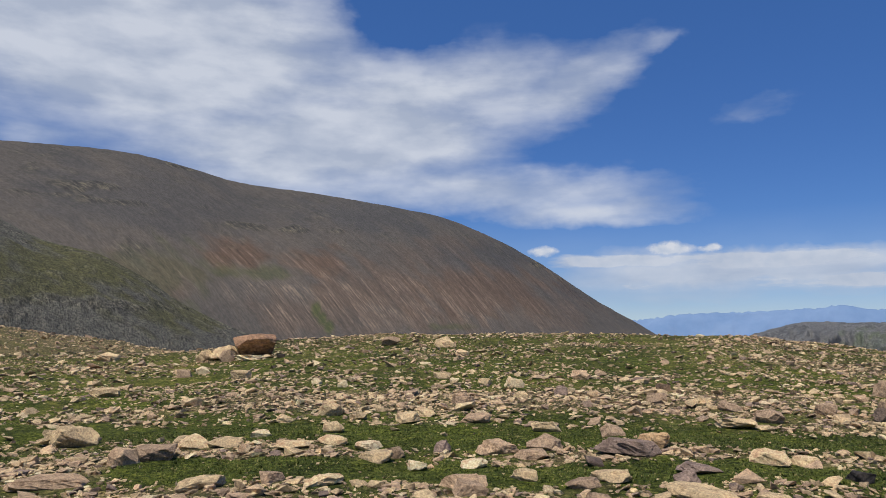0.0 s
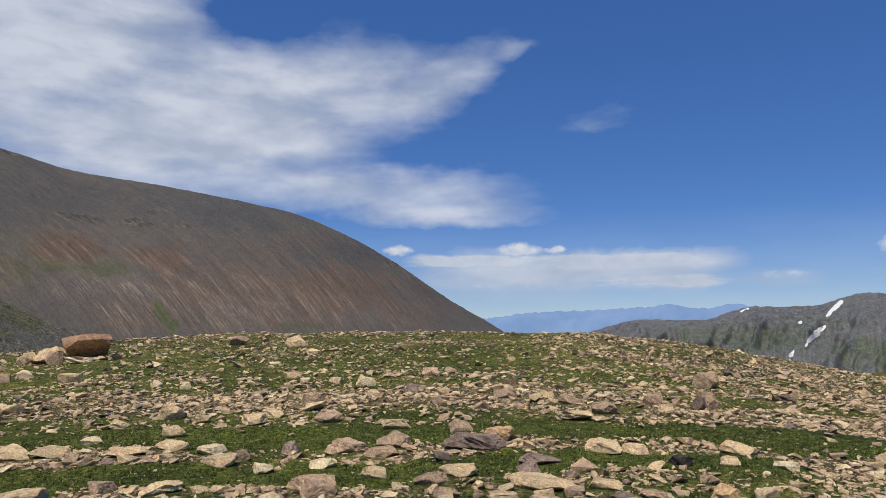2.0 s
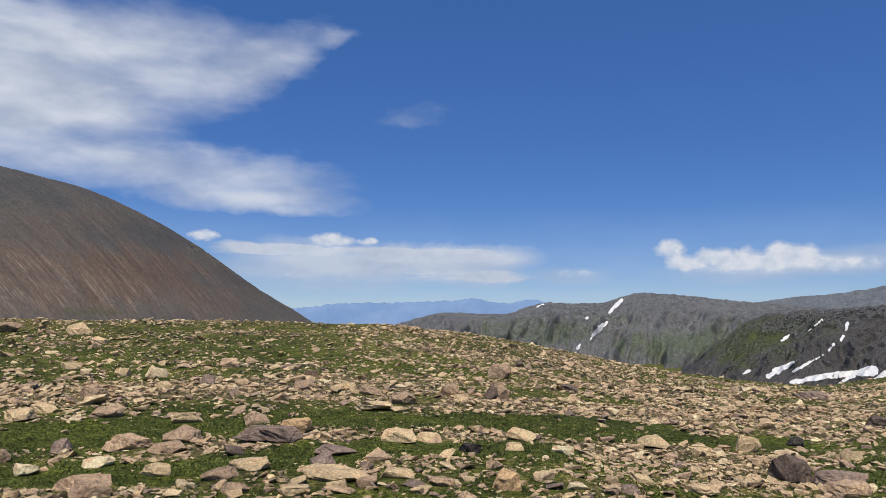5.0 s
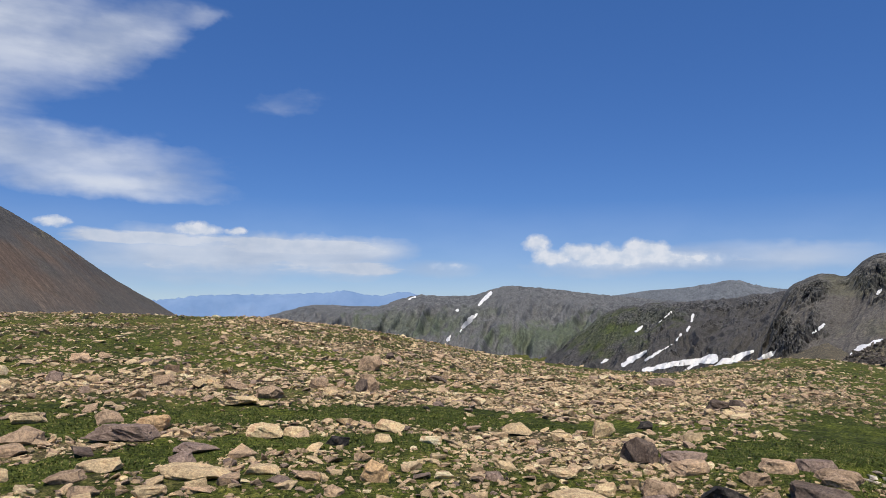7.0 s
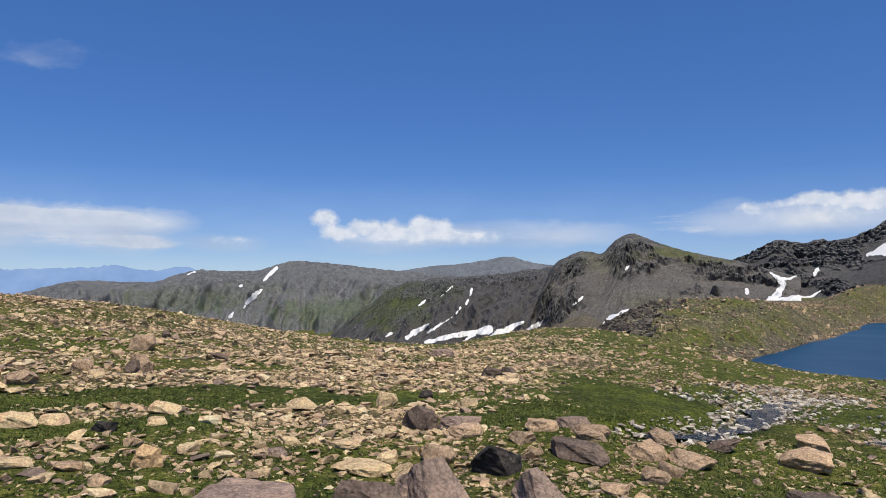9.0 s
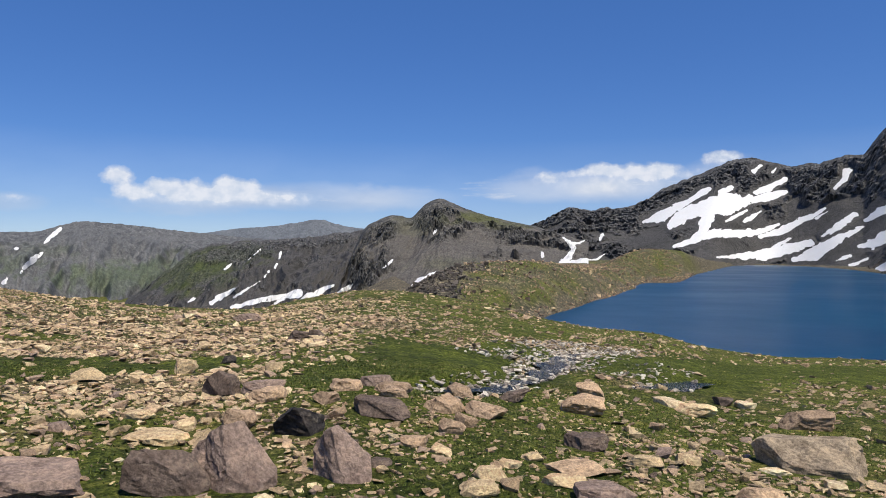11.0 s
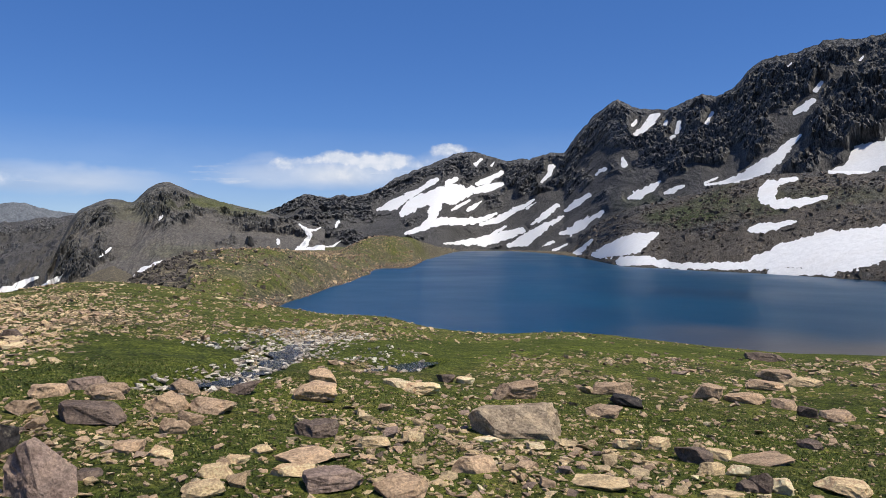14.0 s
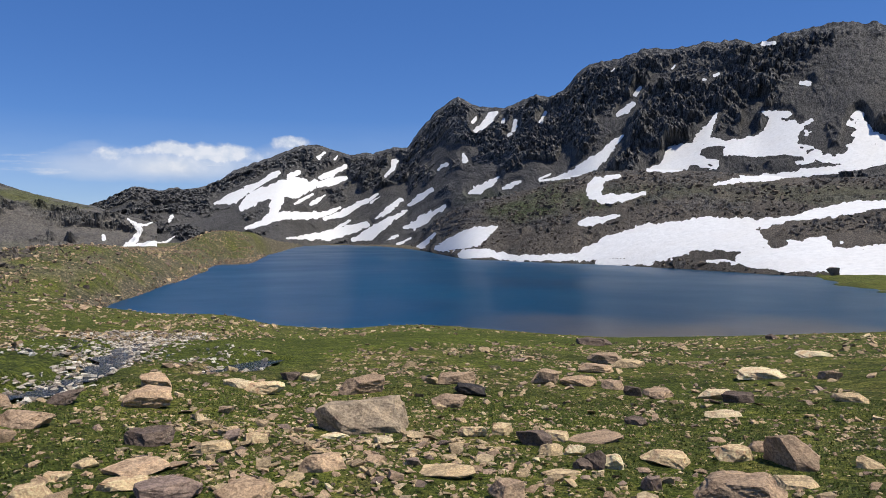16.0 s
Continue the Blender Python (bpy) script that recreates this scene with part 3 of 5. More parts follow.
# brown scree mountain with a rounded back
mountain("scree_mountain", "huge rounded mountain of brown and grey scree", brown_mat,
         [(-60, 9), (-45, 12), (-32.5, 13.0), (-29, 13.15), (-23.4, 13.0), (-19.8, 12.3), (-17.2, 11.65), (-10.7, 10.9), (-4, 9.9), (-0.3, 9.13), (4.2, 7.3), (7.8, 5.25), (12.1, 2.3), (15.8, 0.1), (19, -2)],
         [(-60, 1500), (-20, 1400), (4, 1250), (19, 1100)], [(-60, 420), (-20, 450), (4, 480), (19, 600)], -45, 540, 115, hollow=1.15, rough=(3.5, 30), crags=0.3, crag_bias=-0.8, jag=0.8, fine=0.0, seed=11, shear=0.5,
         rocks=[(-16, 8.1, 2.2, 0.35, 0.9), (-12.3, 8.0, 1.1, 0.28, 0.9), (-27.5, 10.5, 3.4, 0.35, 0.8), (-29, 9.7, 2.6, 0.2, 0.8), (-26, 9.5, 3.0, 0.2, 0.7), (-30.5, 11.5, 1.0, 0.3, 0.7), (-20.4, 12.45, 1.9, 0.25, 1.0), (7.4, 5.35, 0.6, 0.35, 1.0), (-24, 6.2, 1.5, 0.7, 0.5), (-8.5, 8.0, 0.6, 0.2, 0.6)],
         rust=[(-16.6, 6.0, 2.4, 1.4, 0.95), (-10.2, 5.2, 2.6, 1.3, 0.85), (-6, 3.2, 6, 2.4, 0.55), (3, 3.2, 7, 2.4, 0.75), (-24, 3.5, 5, 2.0, 0.4), (-9, 1.2, 9, 1.5, 0.4), (8, 1.5, 4, 1.5, 0.35), (0, 6.5, 4, 1.2, 0.3)],
         slate=[(-5, 9.3, 9, 1.5, 0.85), (4.5, 6.2, 5, 1.3, 0.75), (-24, 10, 9, 2.6, 0.6), (-15, 9.6, 6, 1.2, 0.5), (10, 3.2, 3, 0.8, 0.4)],
         pale=[(-9, 2.0, 6.5, 2.4, 1.0), (-14.5, 3.6, 3, 1.4, 0.6), (0, 1.8, 5, 1.6, 0.7), (-23, 3.5, 3.0, 2.2, 0.55), (7, 1.2, 4, 1.0, 0.35)],
         grass=[(-22, 4.2, 4, 2.4, 0.4), (-15.5, 4.6, 3.0, 0.5, 0.55), (-10.1, 1.8, 0.4, 0.6, 0.9), (-9.6, 1.1, 0.4, 0.6, 0.9), (-9.1, 0.5, 0.45, 0.6, 0.9), (-27, 1.0, 2.5, 0.7, 0.5), (0, 0.4, 2, 0.3, 0.5)])
# grassy spur in front of it
mountain("grassy_spur", "dark grassy hillside with broken rock bands", spur_mat,
         [(-60, 12), (-45, 10.5), (-32.1, 7.7), (-30.1, 6.7), (-25.3, 5.35), (-22.6, 3.9), (-20.6, 2.5), (-17.7, 1.0), (-14.4, -0.5), (-11, -2.2)],
         [(-60, 760), (-20, 640), (-11, 560)], [(-60, 170), (-25, 190), (-11, 260)], [(-60, 6), (-31, -1), (-20, -10), (-11, -20)], 350, 95, hollow=1.2, rough=(3, 20), crags=0.7, crag_bias=-0.42, jag=0.6, gullies=0.5, rocks=[(-24, 1.8, 4.5, 0.45, 0.9), (-30, 2.2, 3, 0.35, 0.7)], gully_width=22, seed=23,
         grass=[(-27, 4.6, 10, 2.3, 0.9), (-20, 1.4, 5, 1.2, 0.8), (-31, 3.0, 6, 1.0, 0.8)])
# far ranges
grey, gp = mountain("grey_range", "distant grey-green mountain range with ribbed gullies", range_mat,
         [(18, -2.0), (22.5, -0.4), (24.1, 0.1), (26.5, 0.66), (28.1, 0.66), (31.5, 0.6), (33, 1.1), (34.7, 1.52), (36.3, 1.47), (38.5, 1.47), (40.5, 2.0), (41.6, 2.32), (43, 2.25), (45.2, 2.06), (47.8, 1.8), (50.1, 1.56), (54, 1.2), (62, 0.6)],
         [(18, 2500), (62, 2500)], [(18, 1500), (62, 1350)], [(18, -120), (40, -190), (62, -220)], 470, 105, hollow=1.1, rough=(16, 120), crags=0.6, crag_bias=0.0, jag=2.5, gullies=30, gully_width=52, seed=31, fine=2.0,
         grass=[(34, -0.7, 5, 1.0, 0.75), (45, -1.8, 6, 1.2, 0.8), (39, 0.2, 2.4, 0.5, 0.4), (49, -1.5, 4, 1.5, 0.7)])
RIBBONS = [[(40.37, 1.74, 0.14), (40.01, 1.31, 0.18), (39.48, 0.75, 0.09)], [(39.33, 0.02, 0.09), (38.81, -0.45, 0.23), (38.21, -1.05, 0.09)], [(37.83, 0.35, 0.14), (37.59, 0.23, 0.09)], [(37.34, -1.55, 0.05), (37.11, -2.01, 0.14)], [(33.92, 1.17, 0.05), (34.37, 1.38, 0.09)], [(38.21, -1.05, 0.05), (38.06, -1.34, 0.05)]]
snowfields(grey, gp, RIBBONS, lift=1.0, seed=61)
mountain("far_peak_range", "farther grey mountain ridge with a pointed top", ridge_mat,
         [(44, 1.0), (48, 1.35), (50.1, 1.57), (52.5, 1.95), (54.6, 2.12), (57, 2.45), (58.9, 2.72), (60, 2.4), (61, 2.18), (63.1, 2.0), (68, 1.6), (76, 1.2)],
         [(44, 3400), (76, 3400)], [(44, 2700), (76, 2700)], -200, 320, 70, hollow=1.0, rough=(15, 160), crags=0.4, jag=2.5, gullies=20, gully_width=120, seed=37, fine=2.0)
# dark spur with scree chute
spur, sp = mountain("dark_spur", "steep dark grey scree spur with green rock ribs", chute_mat,
         [(43, -5.5), (46.1, -2.3), (48, -0.9), (50.1, 0.58), (51.2, 0.8), (52.4, 0.92), (54.5, 1.05), (56.7, 1.25), (59, 1.5), (61.4, 1.76), (64, 2.1), (68, 2.4)],
         [(43, 1500), (68, 1250)], [(43, 900), (56, 620), (68, 520)], [(43, -120), (56, -60), (68, -40)], 350, 130, hollow=1.25, rough=(10, 30), crags=0.8, crag_bias=-0.3, jag=3.0, gullies=10.0, rocks=[(53, -0.1, 3.2, 1.0, 1.0), (56, 0.8, 3.0, 0.5, 1.0), (49.5, -1.8, 2.5, 1.0, 0.6), (60.5, 1.2, 1.5, 0.5, 0.8)], screes=[(57, -1.6, 3.6, 1.2, 0.95), (60.5, -0.5, 2.0, 1.4, 0.95)], gully_width=34, seed=41, fine=0.8, smooth=False,
         grass=[(49, -1.2, 3.6, 1.6, 0.95), (52.5, 0.0, 2.6, 0.8, 0.7)])
CHUTES = [[(48.98, -3.65, 0.05), (49.33, -3.43, 0.14), (49.68, -3.35, 0.05)], [(50.66, -3.75, 0.14), (51.23, -3.36, 0.23), (51.68, -3.09, 0.14), (52.39, -2.65, 0.09)], [(52.26, -3.36, 0.09), (53.24, -2.74, 0.09), (54.22, -2.12, 0.05)], [(54.58, -1.8, 0.09), (54.89, -1.35, 0.09)], [(55.34, -1.08, 0.09), (55.52, -0.77, 0.05)], [(55.65, -0.41, 0.09), (55.79, 0.13, 0.09)], [(53.36, -0.46, 0.05), (54.21, 0.31, 0.09)], [(53.22, 0.49, 0.05), (53.54, 0.8, 0.05)], [(51.67, -1.13, 0.14), (52.11, -0.77, 0.05)], [(52.08, -4.12, 0.09), (53.24, -3.85, 0.18), (54.59, -3.59, 0.23), (55.71, -3.37, 0.18), (57.06, -3.14, 0.41), (57.28, -2.92, 0.18)], [(55.13, -4.04, 0.09), (56.16, -3.37, 0.23)], [(57.06, -3.81, 0.18), (58.18, -3.28, 0.27), (59.89, -2.47, 0.09)]]
snowfields(spur, sp, CHUTES, lift=0.5, seed=63)
# rounded rocky peak
peak, pp = mountain("rocky_peak", "rounded grey rocky peak with scree flanks and a green shoulder", peak_mat,
         [(59.2, -5.0), (60.4, -2.2), (61.3, 0.0), (62.3, 2.05), (63.4, 2.75), (64.5, 3.12), (65.2, 3.05), (66, 2.92), (66.6, 3.5), (67.2, 4.06), (68.5, 4.42), (69.3, 4.1), (70.2, 3.7), (71.5, 3.25), (73, 2.84), (74.2, 2.55), (75.5, 2.32), (77, 1.9), (80, 1.0)],
         [(59.2, 760), (68, 860), (80, 900)], [(59.2, 430), (68, 400), (80, 420)], [(59.2, -30), (64, -20), (80, -9)], 400, 150, hollow=1.2, rough=(15, 40), lean=0.5, brow=0.3, crags=0.9, crag_bias=-0.45, jag=0.9, gullies=3.0, rocks=[(63.4, 1.6, 2.0, 1.4, 1.0), (67.6, 2.7, 1.9, 1.6, 1.0), (61.8, -1.2, 1.4, 1.6, 1.0), (64.2, -0.4, 1.0, 1.0, 0.8), (68.6, 1.2, 1.2, 0.5, 0.8), (73.5, 1.6, 2.2, 0.5, 0.8)], screes=[(66, 0.0, 2.0, 1.4, 0.8), (71, 0.6, 2.6, 1.2, 0.8)], gully_width=30, seed=47, fine=0.8, smooth=False,
         grass=[(71.2, 3.0, 2.6, 0.55, 0.95), (74, 2.3, 2, 0.3, 0.7), (66, 2.4, 1.5, 0.7, 0.35), (69, -0.8, 3, 0.6, 0.3)])
PASS = [[(78.01, 1.37, 0.09), (78.54, 0.84, 0.14), (78.9, 0.48, 0.18), (78.46, -0.19, 0.23), (77.93, -0.68, 0.18)], [(78.54, 0.84, 0.09), (79.34, 0.93, 0.09), (79.7, 1.11, 0.05)], [(77.57, -0.82, 0.09), (78.46, -0.68, 0.18), (79.79, -0.54, 0.18), (80.46, -0.41, 0.09)], [(80.59, -0.41, 0.09), (81.22, 0.04, 0.05)], [(80.9, 1.26, 0.14), (81.04, 1.53, 0.18)], [(76.39, 0.12, 0.09), (76.47, -0.15, 0.09)]]
HOLLOWS = [[(60.07, -3.18, 0.14), (61.1, -2.64, 0.14), (61.41, -2.37, 0.05)], [(63.74, -1.2, 0.05), (64.54, -0.44, 0.09)], [(65.95, -2.74, 0.14), (66.87, -2.07, 0.23), (67.97, -1.49, 0.14)], [(67.77, 1.65, 0.09), (67.99, 1.92, 0.09)]]
snowfields(peak, pp, HOLLOWS + PASS, lift=0.4, seed=65)
FIELDS = [[(84.18, 2.53, 0.14), (85.62, 2.99, 0.41), (86.52, 3.57, 0.27), (87.51, 4.11, 0.18), (88.32, 4.65, 0.27), (88.86, 4.92, 0.18)], [(86.75, 2.76, 0.54), (86.16, 2.22, 0.23)], [(87.2, 3.12, 0.45), (88.77, 3.58, 0.63), (90.12, 3.75, 0.81), (91.24, 3.89, 0.45), (91.69, 4.24, 0.18)], [(89.9, 3.89, 0.63), (89.76, 4.65, 0.27), (90.48, 5.0, 0.14)], [(87.65, 1.19, 0.14), (88.33, 1.64, 0.36), (88.55, 2.41, 0.41), (89.0, 2.99, 0.36)], [(86.39, 0.6, 0.14), (87.65, 1.05, 0.27), (89.23, 1.64, 0.27), (91.03, 1.56, 0.27), (91.61, 1.74, 0.18)], [(92.13, 4.55, 0.18), (93.02, 4.9, 0.23), (94.0, 5.43, 0.14)], [(91.91, 4.02, 0.18), (92.8, 4.19, 0.36), (94.04, 4.54, 0.14)]]
FIELDS += [[(90.13, 2.5, 0.14), (91.47, 3.3, 0.09)], [(91.25, 2.45, 0.14), (91.69, 2.68, 0.14), (92.45, 3.21, 0.05)], [(92.37, 1.33, 0.14), (93.7, 1.65, 0.27), (94.8, 2.31, 0.23), (95.9, 2.84, 0.14), (96.56, 3.28, 0.09)], [(91.7, 1.51, 0.18), (92.81, 1.87, 0.18), (93.61, 2.23, 0.09)], [(89.46, -0.16, 0.05), (91.03, -0.06, 0.18), (92.82, 0.08, 0.41), (94.15, 0.44, 0.41), (95.69, 0.89, 0.18)], [(93.26, 0.53, 0.14), (94.37, 1.2, 0.09)], [(96.35, 1.33, 0.09), (97.22, 1.86, 0.27), (97.86, 2.39, 0.27), (98.42, 2.82, 0.18)], [(94.59, -0.36, 0.14), (95.91, 0.09, 0.41), (97.0, 0.89, 0.32), (98.08, 1.5, 0.23), (98.86, 1.99, 0.09)], [(99.03, 2.38, 0.09), (99.79, 2.94, 0.27), (100.85, 3.59, 0.14)]]
FIELDS += [[(98.65, 0.53, 0.14), (99.59, 0.89, 0.36), (100.44, 1.41, 0.36), (101.28, 1.93, 0.23), (101.91, 2.27, 0.14)], [(97.23, -0.4, 0.09), (98.09, -0.04, 0.14)], [(98.09, -0.7, 0.09), (99.17, -0.26, 0.09)], [(99.39, -1.22, 0.09), (100.24, -0.69, 0.23), (101.08, 0.1, 0.09)], [(97.2, 4.73, 0.09), (97.85, 5.38, 0.14), (97.98, 5.81, 0.27)], [(91.99, 6.15, 0.14), (92.44, 6.5, 0.09)], [(93.24, 6.01, 0.09), (93.46, 6.32, 0.05)], [(88.31, 6.21, 0.09), (88.99, 6.43, 0.05)], [(96.03, 2.62, 0.09), (96.77, 3.1, 0.05)]]
FIELDS += [[(104.41, 8.2, 0.18), (104.99, 8.63, 0.23), (105.58, 9.23, 0.32), (106.12, 9.57, 0.14)], [(104.23, 8.86, 0.14), (104.42, 9.21, 0.09)], [(107.0, 7.8, 0.14), (107.23, 7.89, 0.09)], [(107.41, 8.28, 0.18), (107.59, 8.93, 0.14)], [(106.52, 8.78, 0.09), (106.61, 9.04, 0.09)], [(109.54, 8.79, 0.14), (109.89, 9.47, 0.09)], [(103.41, 6.32, 0.14), (103.58, 5.87, 0.18)], [(101.42, 5.22, 0.14), (102.05, 5.62, 0.14)], [(114.98, 12.34, 0.09), (115.19, 12.54, 0.09)], [(103.83, 3.32, 0.14), (104.51, 3.5, 0.41), (105.41, 3.93, 0.27), (106.18, 4.55, 0.09)], [(106.53, 3.65, 0.09), (107.2, 3.86, 0.23), (107.87, 4.17, 0.09)], [(109.43, 4.18, 0.09), (110.97, 4.38, 0.14), (112.28, 4.83, 0.36), (113.58, 5.45, 0.5), (114.45, 6.08, 0.41), (115.09, 6.92, 0.23), (115.81, 7.49, 0.09)]]
FIELDS += [[(109.43, 4.32, 0.09), (110.31, 4.74, 0.05)], [(115.52, 9.13, 0.18), (116.24, 9.51, 0.23), (116.66, 9.87, 0.14)], [(116.79, 10.53, 0.14), (117.13, 11.06, 0.09)], [(115.51, 4.4, 0.14), (114.44, 4.21, 0.23), (113.79, 3.79, 0.54), (113.58, 3.18, 0.59), (114.22, 2.73, 0.36), (115.71, 2.7, 0.27), (117.4, 3.05, 0.14)], [(112.57, 0.86, 0.23), (113.35, 0.98, 0.41), (114.43, 1.14, 0.23), (115.58, 1.39, 0.09)], [(101.32, -1.07, 0.27), (102.9, -0.63, 0.63), (104.26, -0.19, 0.81), (105.39, 0.34, 0.36), (106.06, 0.61, 0.09)], [(103.35, -1.53, 0.41), (105.15, -1.46, 0.32), (106.94, -1.87, 0.27), (109.17, -1.88, 0.27), (111.38, -1.89, 0.27), (113.12, -1.8, 0.41)], [(113.12, -1.58, 0.54), (115.28, -0.93, 0.99), (117.39, -0.81, 1.44), (119.87, -0.51, 1.44), (122.28, -0.53, 1.72), (124.61, -0.33, 1.35), (125.75, 0.07, 0.81)]]
FIELDS += [[(113.99, -2.24, 0.27), (117.81, -2.15, 0.36)], [(123.46, -1.58, 0.68), (125.38, -1.57, 1.13), (127.61, -1.77, 1.13), (130.46, -1.55, 1.35), (133.42, -1.92, 1.58), (137.54, -2.23, 1.35)], [(125.75, 0.49, 0.54), (127.6, 0.79, 0.27), (129.4, 1.24, 0.41), (131.14, 1.59, 0.45), (133.41, 1.84, 0.27), (137.52, 2.16, 0.18)], [(117.74, 4.81, 0.14), (118.85, 4.94, 0.41), (119.88, 5.67, 0.99), (121.09, 5.83, 0.99), (122.28, 5.15, 0.45)], [(121.69, 7.05, 0.54), (122.2, 8.06, 0.23), (122.6, 8.77, 0.14)], [(121.49, 6.65, 0.63), (123.46, 6.26, 0.54), (125.37, 6.15, 0.9), (127.6, 6.7, 1.26), (128.68, 6.24, 1.13)], [(126.68, 7.16, 0.99), (126.57, 8.37, 0.36), (127.41, 8.38, 0.23)], [(126.19, 8.48, 0.27), (125.75, 8.67, 0.09)]]
FIELDS += [[(128.32, 5.67, 0.81), (129.74, 5.27, 0.45), (131.81, 5.14, 0.63), (133.4, 5.27, 0.63), (136.91, 5.11, 0.54)], [(131.81, 5.76, 0.99), (131.73, 7.38, 0.59), (131.73, 7.95, 0.32)], [(132.47, 6.17, 0.68), (133.4, 5.73, 0.63), (135.06, 5.79, 0.36)], [(128.5, 7.43, 0.36), (128.85, 7.8, 0.14)], [(122.48, 3.6, 0.09), (124.61, 3.9, 0.27), (126.87, 4.01, 0.23), (129.39, 4.3, 0.27), (131.81, 4.53, 0.27), (133.4, 4.74, 0.23)], [(125.74, 13.47, 0.14), (126.49, 13.42, 0.14)], [(128.24, 10.5, 0.14), (128.74, 10.41, 0.14)], [(119.48, 12.26, 0.09), (119.68, 12.52, 0.09)], [(121.69, 11.28, 0.09), (121.89, 11.26, 0.09)], [(122.48, 11.54, 0.09), (122.76, 11.63, 0.09)]]
BARE = [(120.48, -2.06, 1.08, 0.32), (122.48, -1.71, 1.9, 0.36), (127.24, -0.02, 1.63, 0.63), (129.05, 0.28, 2.71, 0.59), (131.99, -0.18, 2.17, 0.9), (126.8, -0.83, 0.81, 0.32), (122.48, 5.93, 0.9, 0.45), (121.05, 4.91, 0.41, 0.18), (129.92, 6.82, 1.53, 1.35), (125.56, 5.17, 3.16, 0.36)]
# cirque wall behind the lake
BENCH = [(98.4, -1.1), (99.6, -0.6), (100.7, 0.75), (102.2, 1.8), (103.8, 2.52), (107, 3.16), (110, 4.0), (113.6, 4.78), (117.8, 4.85), (123.8, 4.4), (128, 3.9), (133.4, 3.75), (140, 3.4), (150, 2)]
wall, wp = mountain("cirque_wall", "dark jagged mountain wall of crags and scree above the lake", crag_mat,
         [(72, 0.0), (75, 1.9), (76, 2.4), (77.4, 3.2), (78.5, 3.74), (79.2, 3.7), (80, 3.52), (81.5, 3.66), (83.2, 3.74), (84.5, 4.4), (85.9, 5.15), (88.5, 6.2), (91.7, 7.1), (93, 6.8), (94.6, 6.35), (96, 6.5), (97.5, 6.85), (98.9, 6.85), (99.7, 8.0), (100.7, 9.1),
          (101.8, 10.1), (103, 10.8), (104.4, 10.2), (106.2, 9.93), (108.8, 10.7), (111.5, 11.3), (112.4, 12.3), (113.2, 12.95), (115.3, 13.25), (117, 13.7), (119.9, 13.6), (122.3, 14.0), (125.7, 13.55), (127.6, 13.95), (131.1, 14.15), (133.4, 13.6), (140, 12.5), (150, 9)],
         [(72, 1250), (83, 1280), (90, 1260), (96, 1210), (100, 1150), (104, 1060), (113, 860), (123, 720), (150, 660)],
         [(72, 620), (80, 700), (87, 690), (89.2, 712), (91, 858), (93, 908), (95, 868), (97, 790), (98.8, 745), (100.6, 690), (102.4, 620), (104, 560), (107, 480), (113.6, 420), (120, 380), (133, 340), (150, 330)],
         [(72, -12), (86, -8), (89, -10.5), (150, -11)], 1060, 215, hollow=1.3, rough=(18, 40), crags=1.0, crag_bias=0.3, jag=3.2, gullies=0.5, fields=FIELDS, gully_width=30, seed=53, fine=1.1, smooth=False, rise=1.5,
         screes=[(104.3, 4.4, 2.2, 1.5, 0.9), (114.5, 6.6, 1.6, 2.2, 0.85), (99.5, 1.6, 3.4, 1.8, 0.9), (92, 2.0, 5, 1.4, 0.8), (130.5, 10.6, 4.6, 3.0, 0.85), (122, 12.0, 3.0, 1.0, 0.5), (121, 4.6, 4, 0.9, 1.0), (127, 4.4, 4, 1.0, 1.0), (133, 4.6, 4, 1.2, 1.0)], lean=0.32,
         grass=[(105.5, 3.0, 3, 0.8, 0.3)])
bench, bp = mountain("moraine_bench", "long rubble moraine bench with green patches above the lake", bench_mat,
         BENCH, [(98.4, 780), (99.4, 725), (101, 610), (103, 520), (107, 460), (113.6, 425), (123, 400), (150, 380)],
         [(98.4, 640), (99.4, 578), (101, 458), (102.4, 382), (107, 315), (113.6, 278), (120, 244), (129, 208), (131, 206), (133.4, 205), (150, 198)],
         -10.4, 720, 115, hollow=0.95, rough=(2.2, 14), crags=0.5, crag_bias=-0.25, jag=0.3, gullies=0.4, fields=FIELDS, gully_width=12, seed=59, fine=0.8, smooth=False,
         grass=[(107.5, 2.0, 3.4, 0.9, 0.85), (111, 2.9, 3.5, 1.0, 0.8), (118, 3.2, 9, 0.8, 0.35), (130, 2.6, 6, 0.6, 0.35)])
snowfields(wall, wp, FIELDS + PASS, BARE, above=BENCH, lift=0.22, seed=67)
snowfields(bench, bp, FIELDS, BARE, lift=0.14, seed=69)

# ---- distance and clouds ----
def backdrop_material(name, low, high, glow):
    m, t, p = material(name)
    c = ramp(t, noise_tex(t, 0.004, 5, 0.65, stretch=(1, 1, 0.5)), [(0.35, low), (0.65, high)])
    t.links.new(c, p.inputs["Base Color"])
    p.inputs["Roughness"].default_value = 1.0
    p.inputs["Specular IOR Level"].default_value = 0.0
    # the same colour glows, in place of haze in the air
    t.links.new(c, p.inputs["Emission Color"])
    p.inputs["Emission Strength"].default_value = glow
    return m


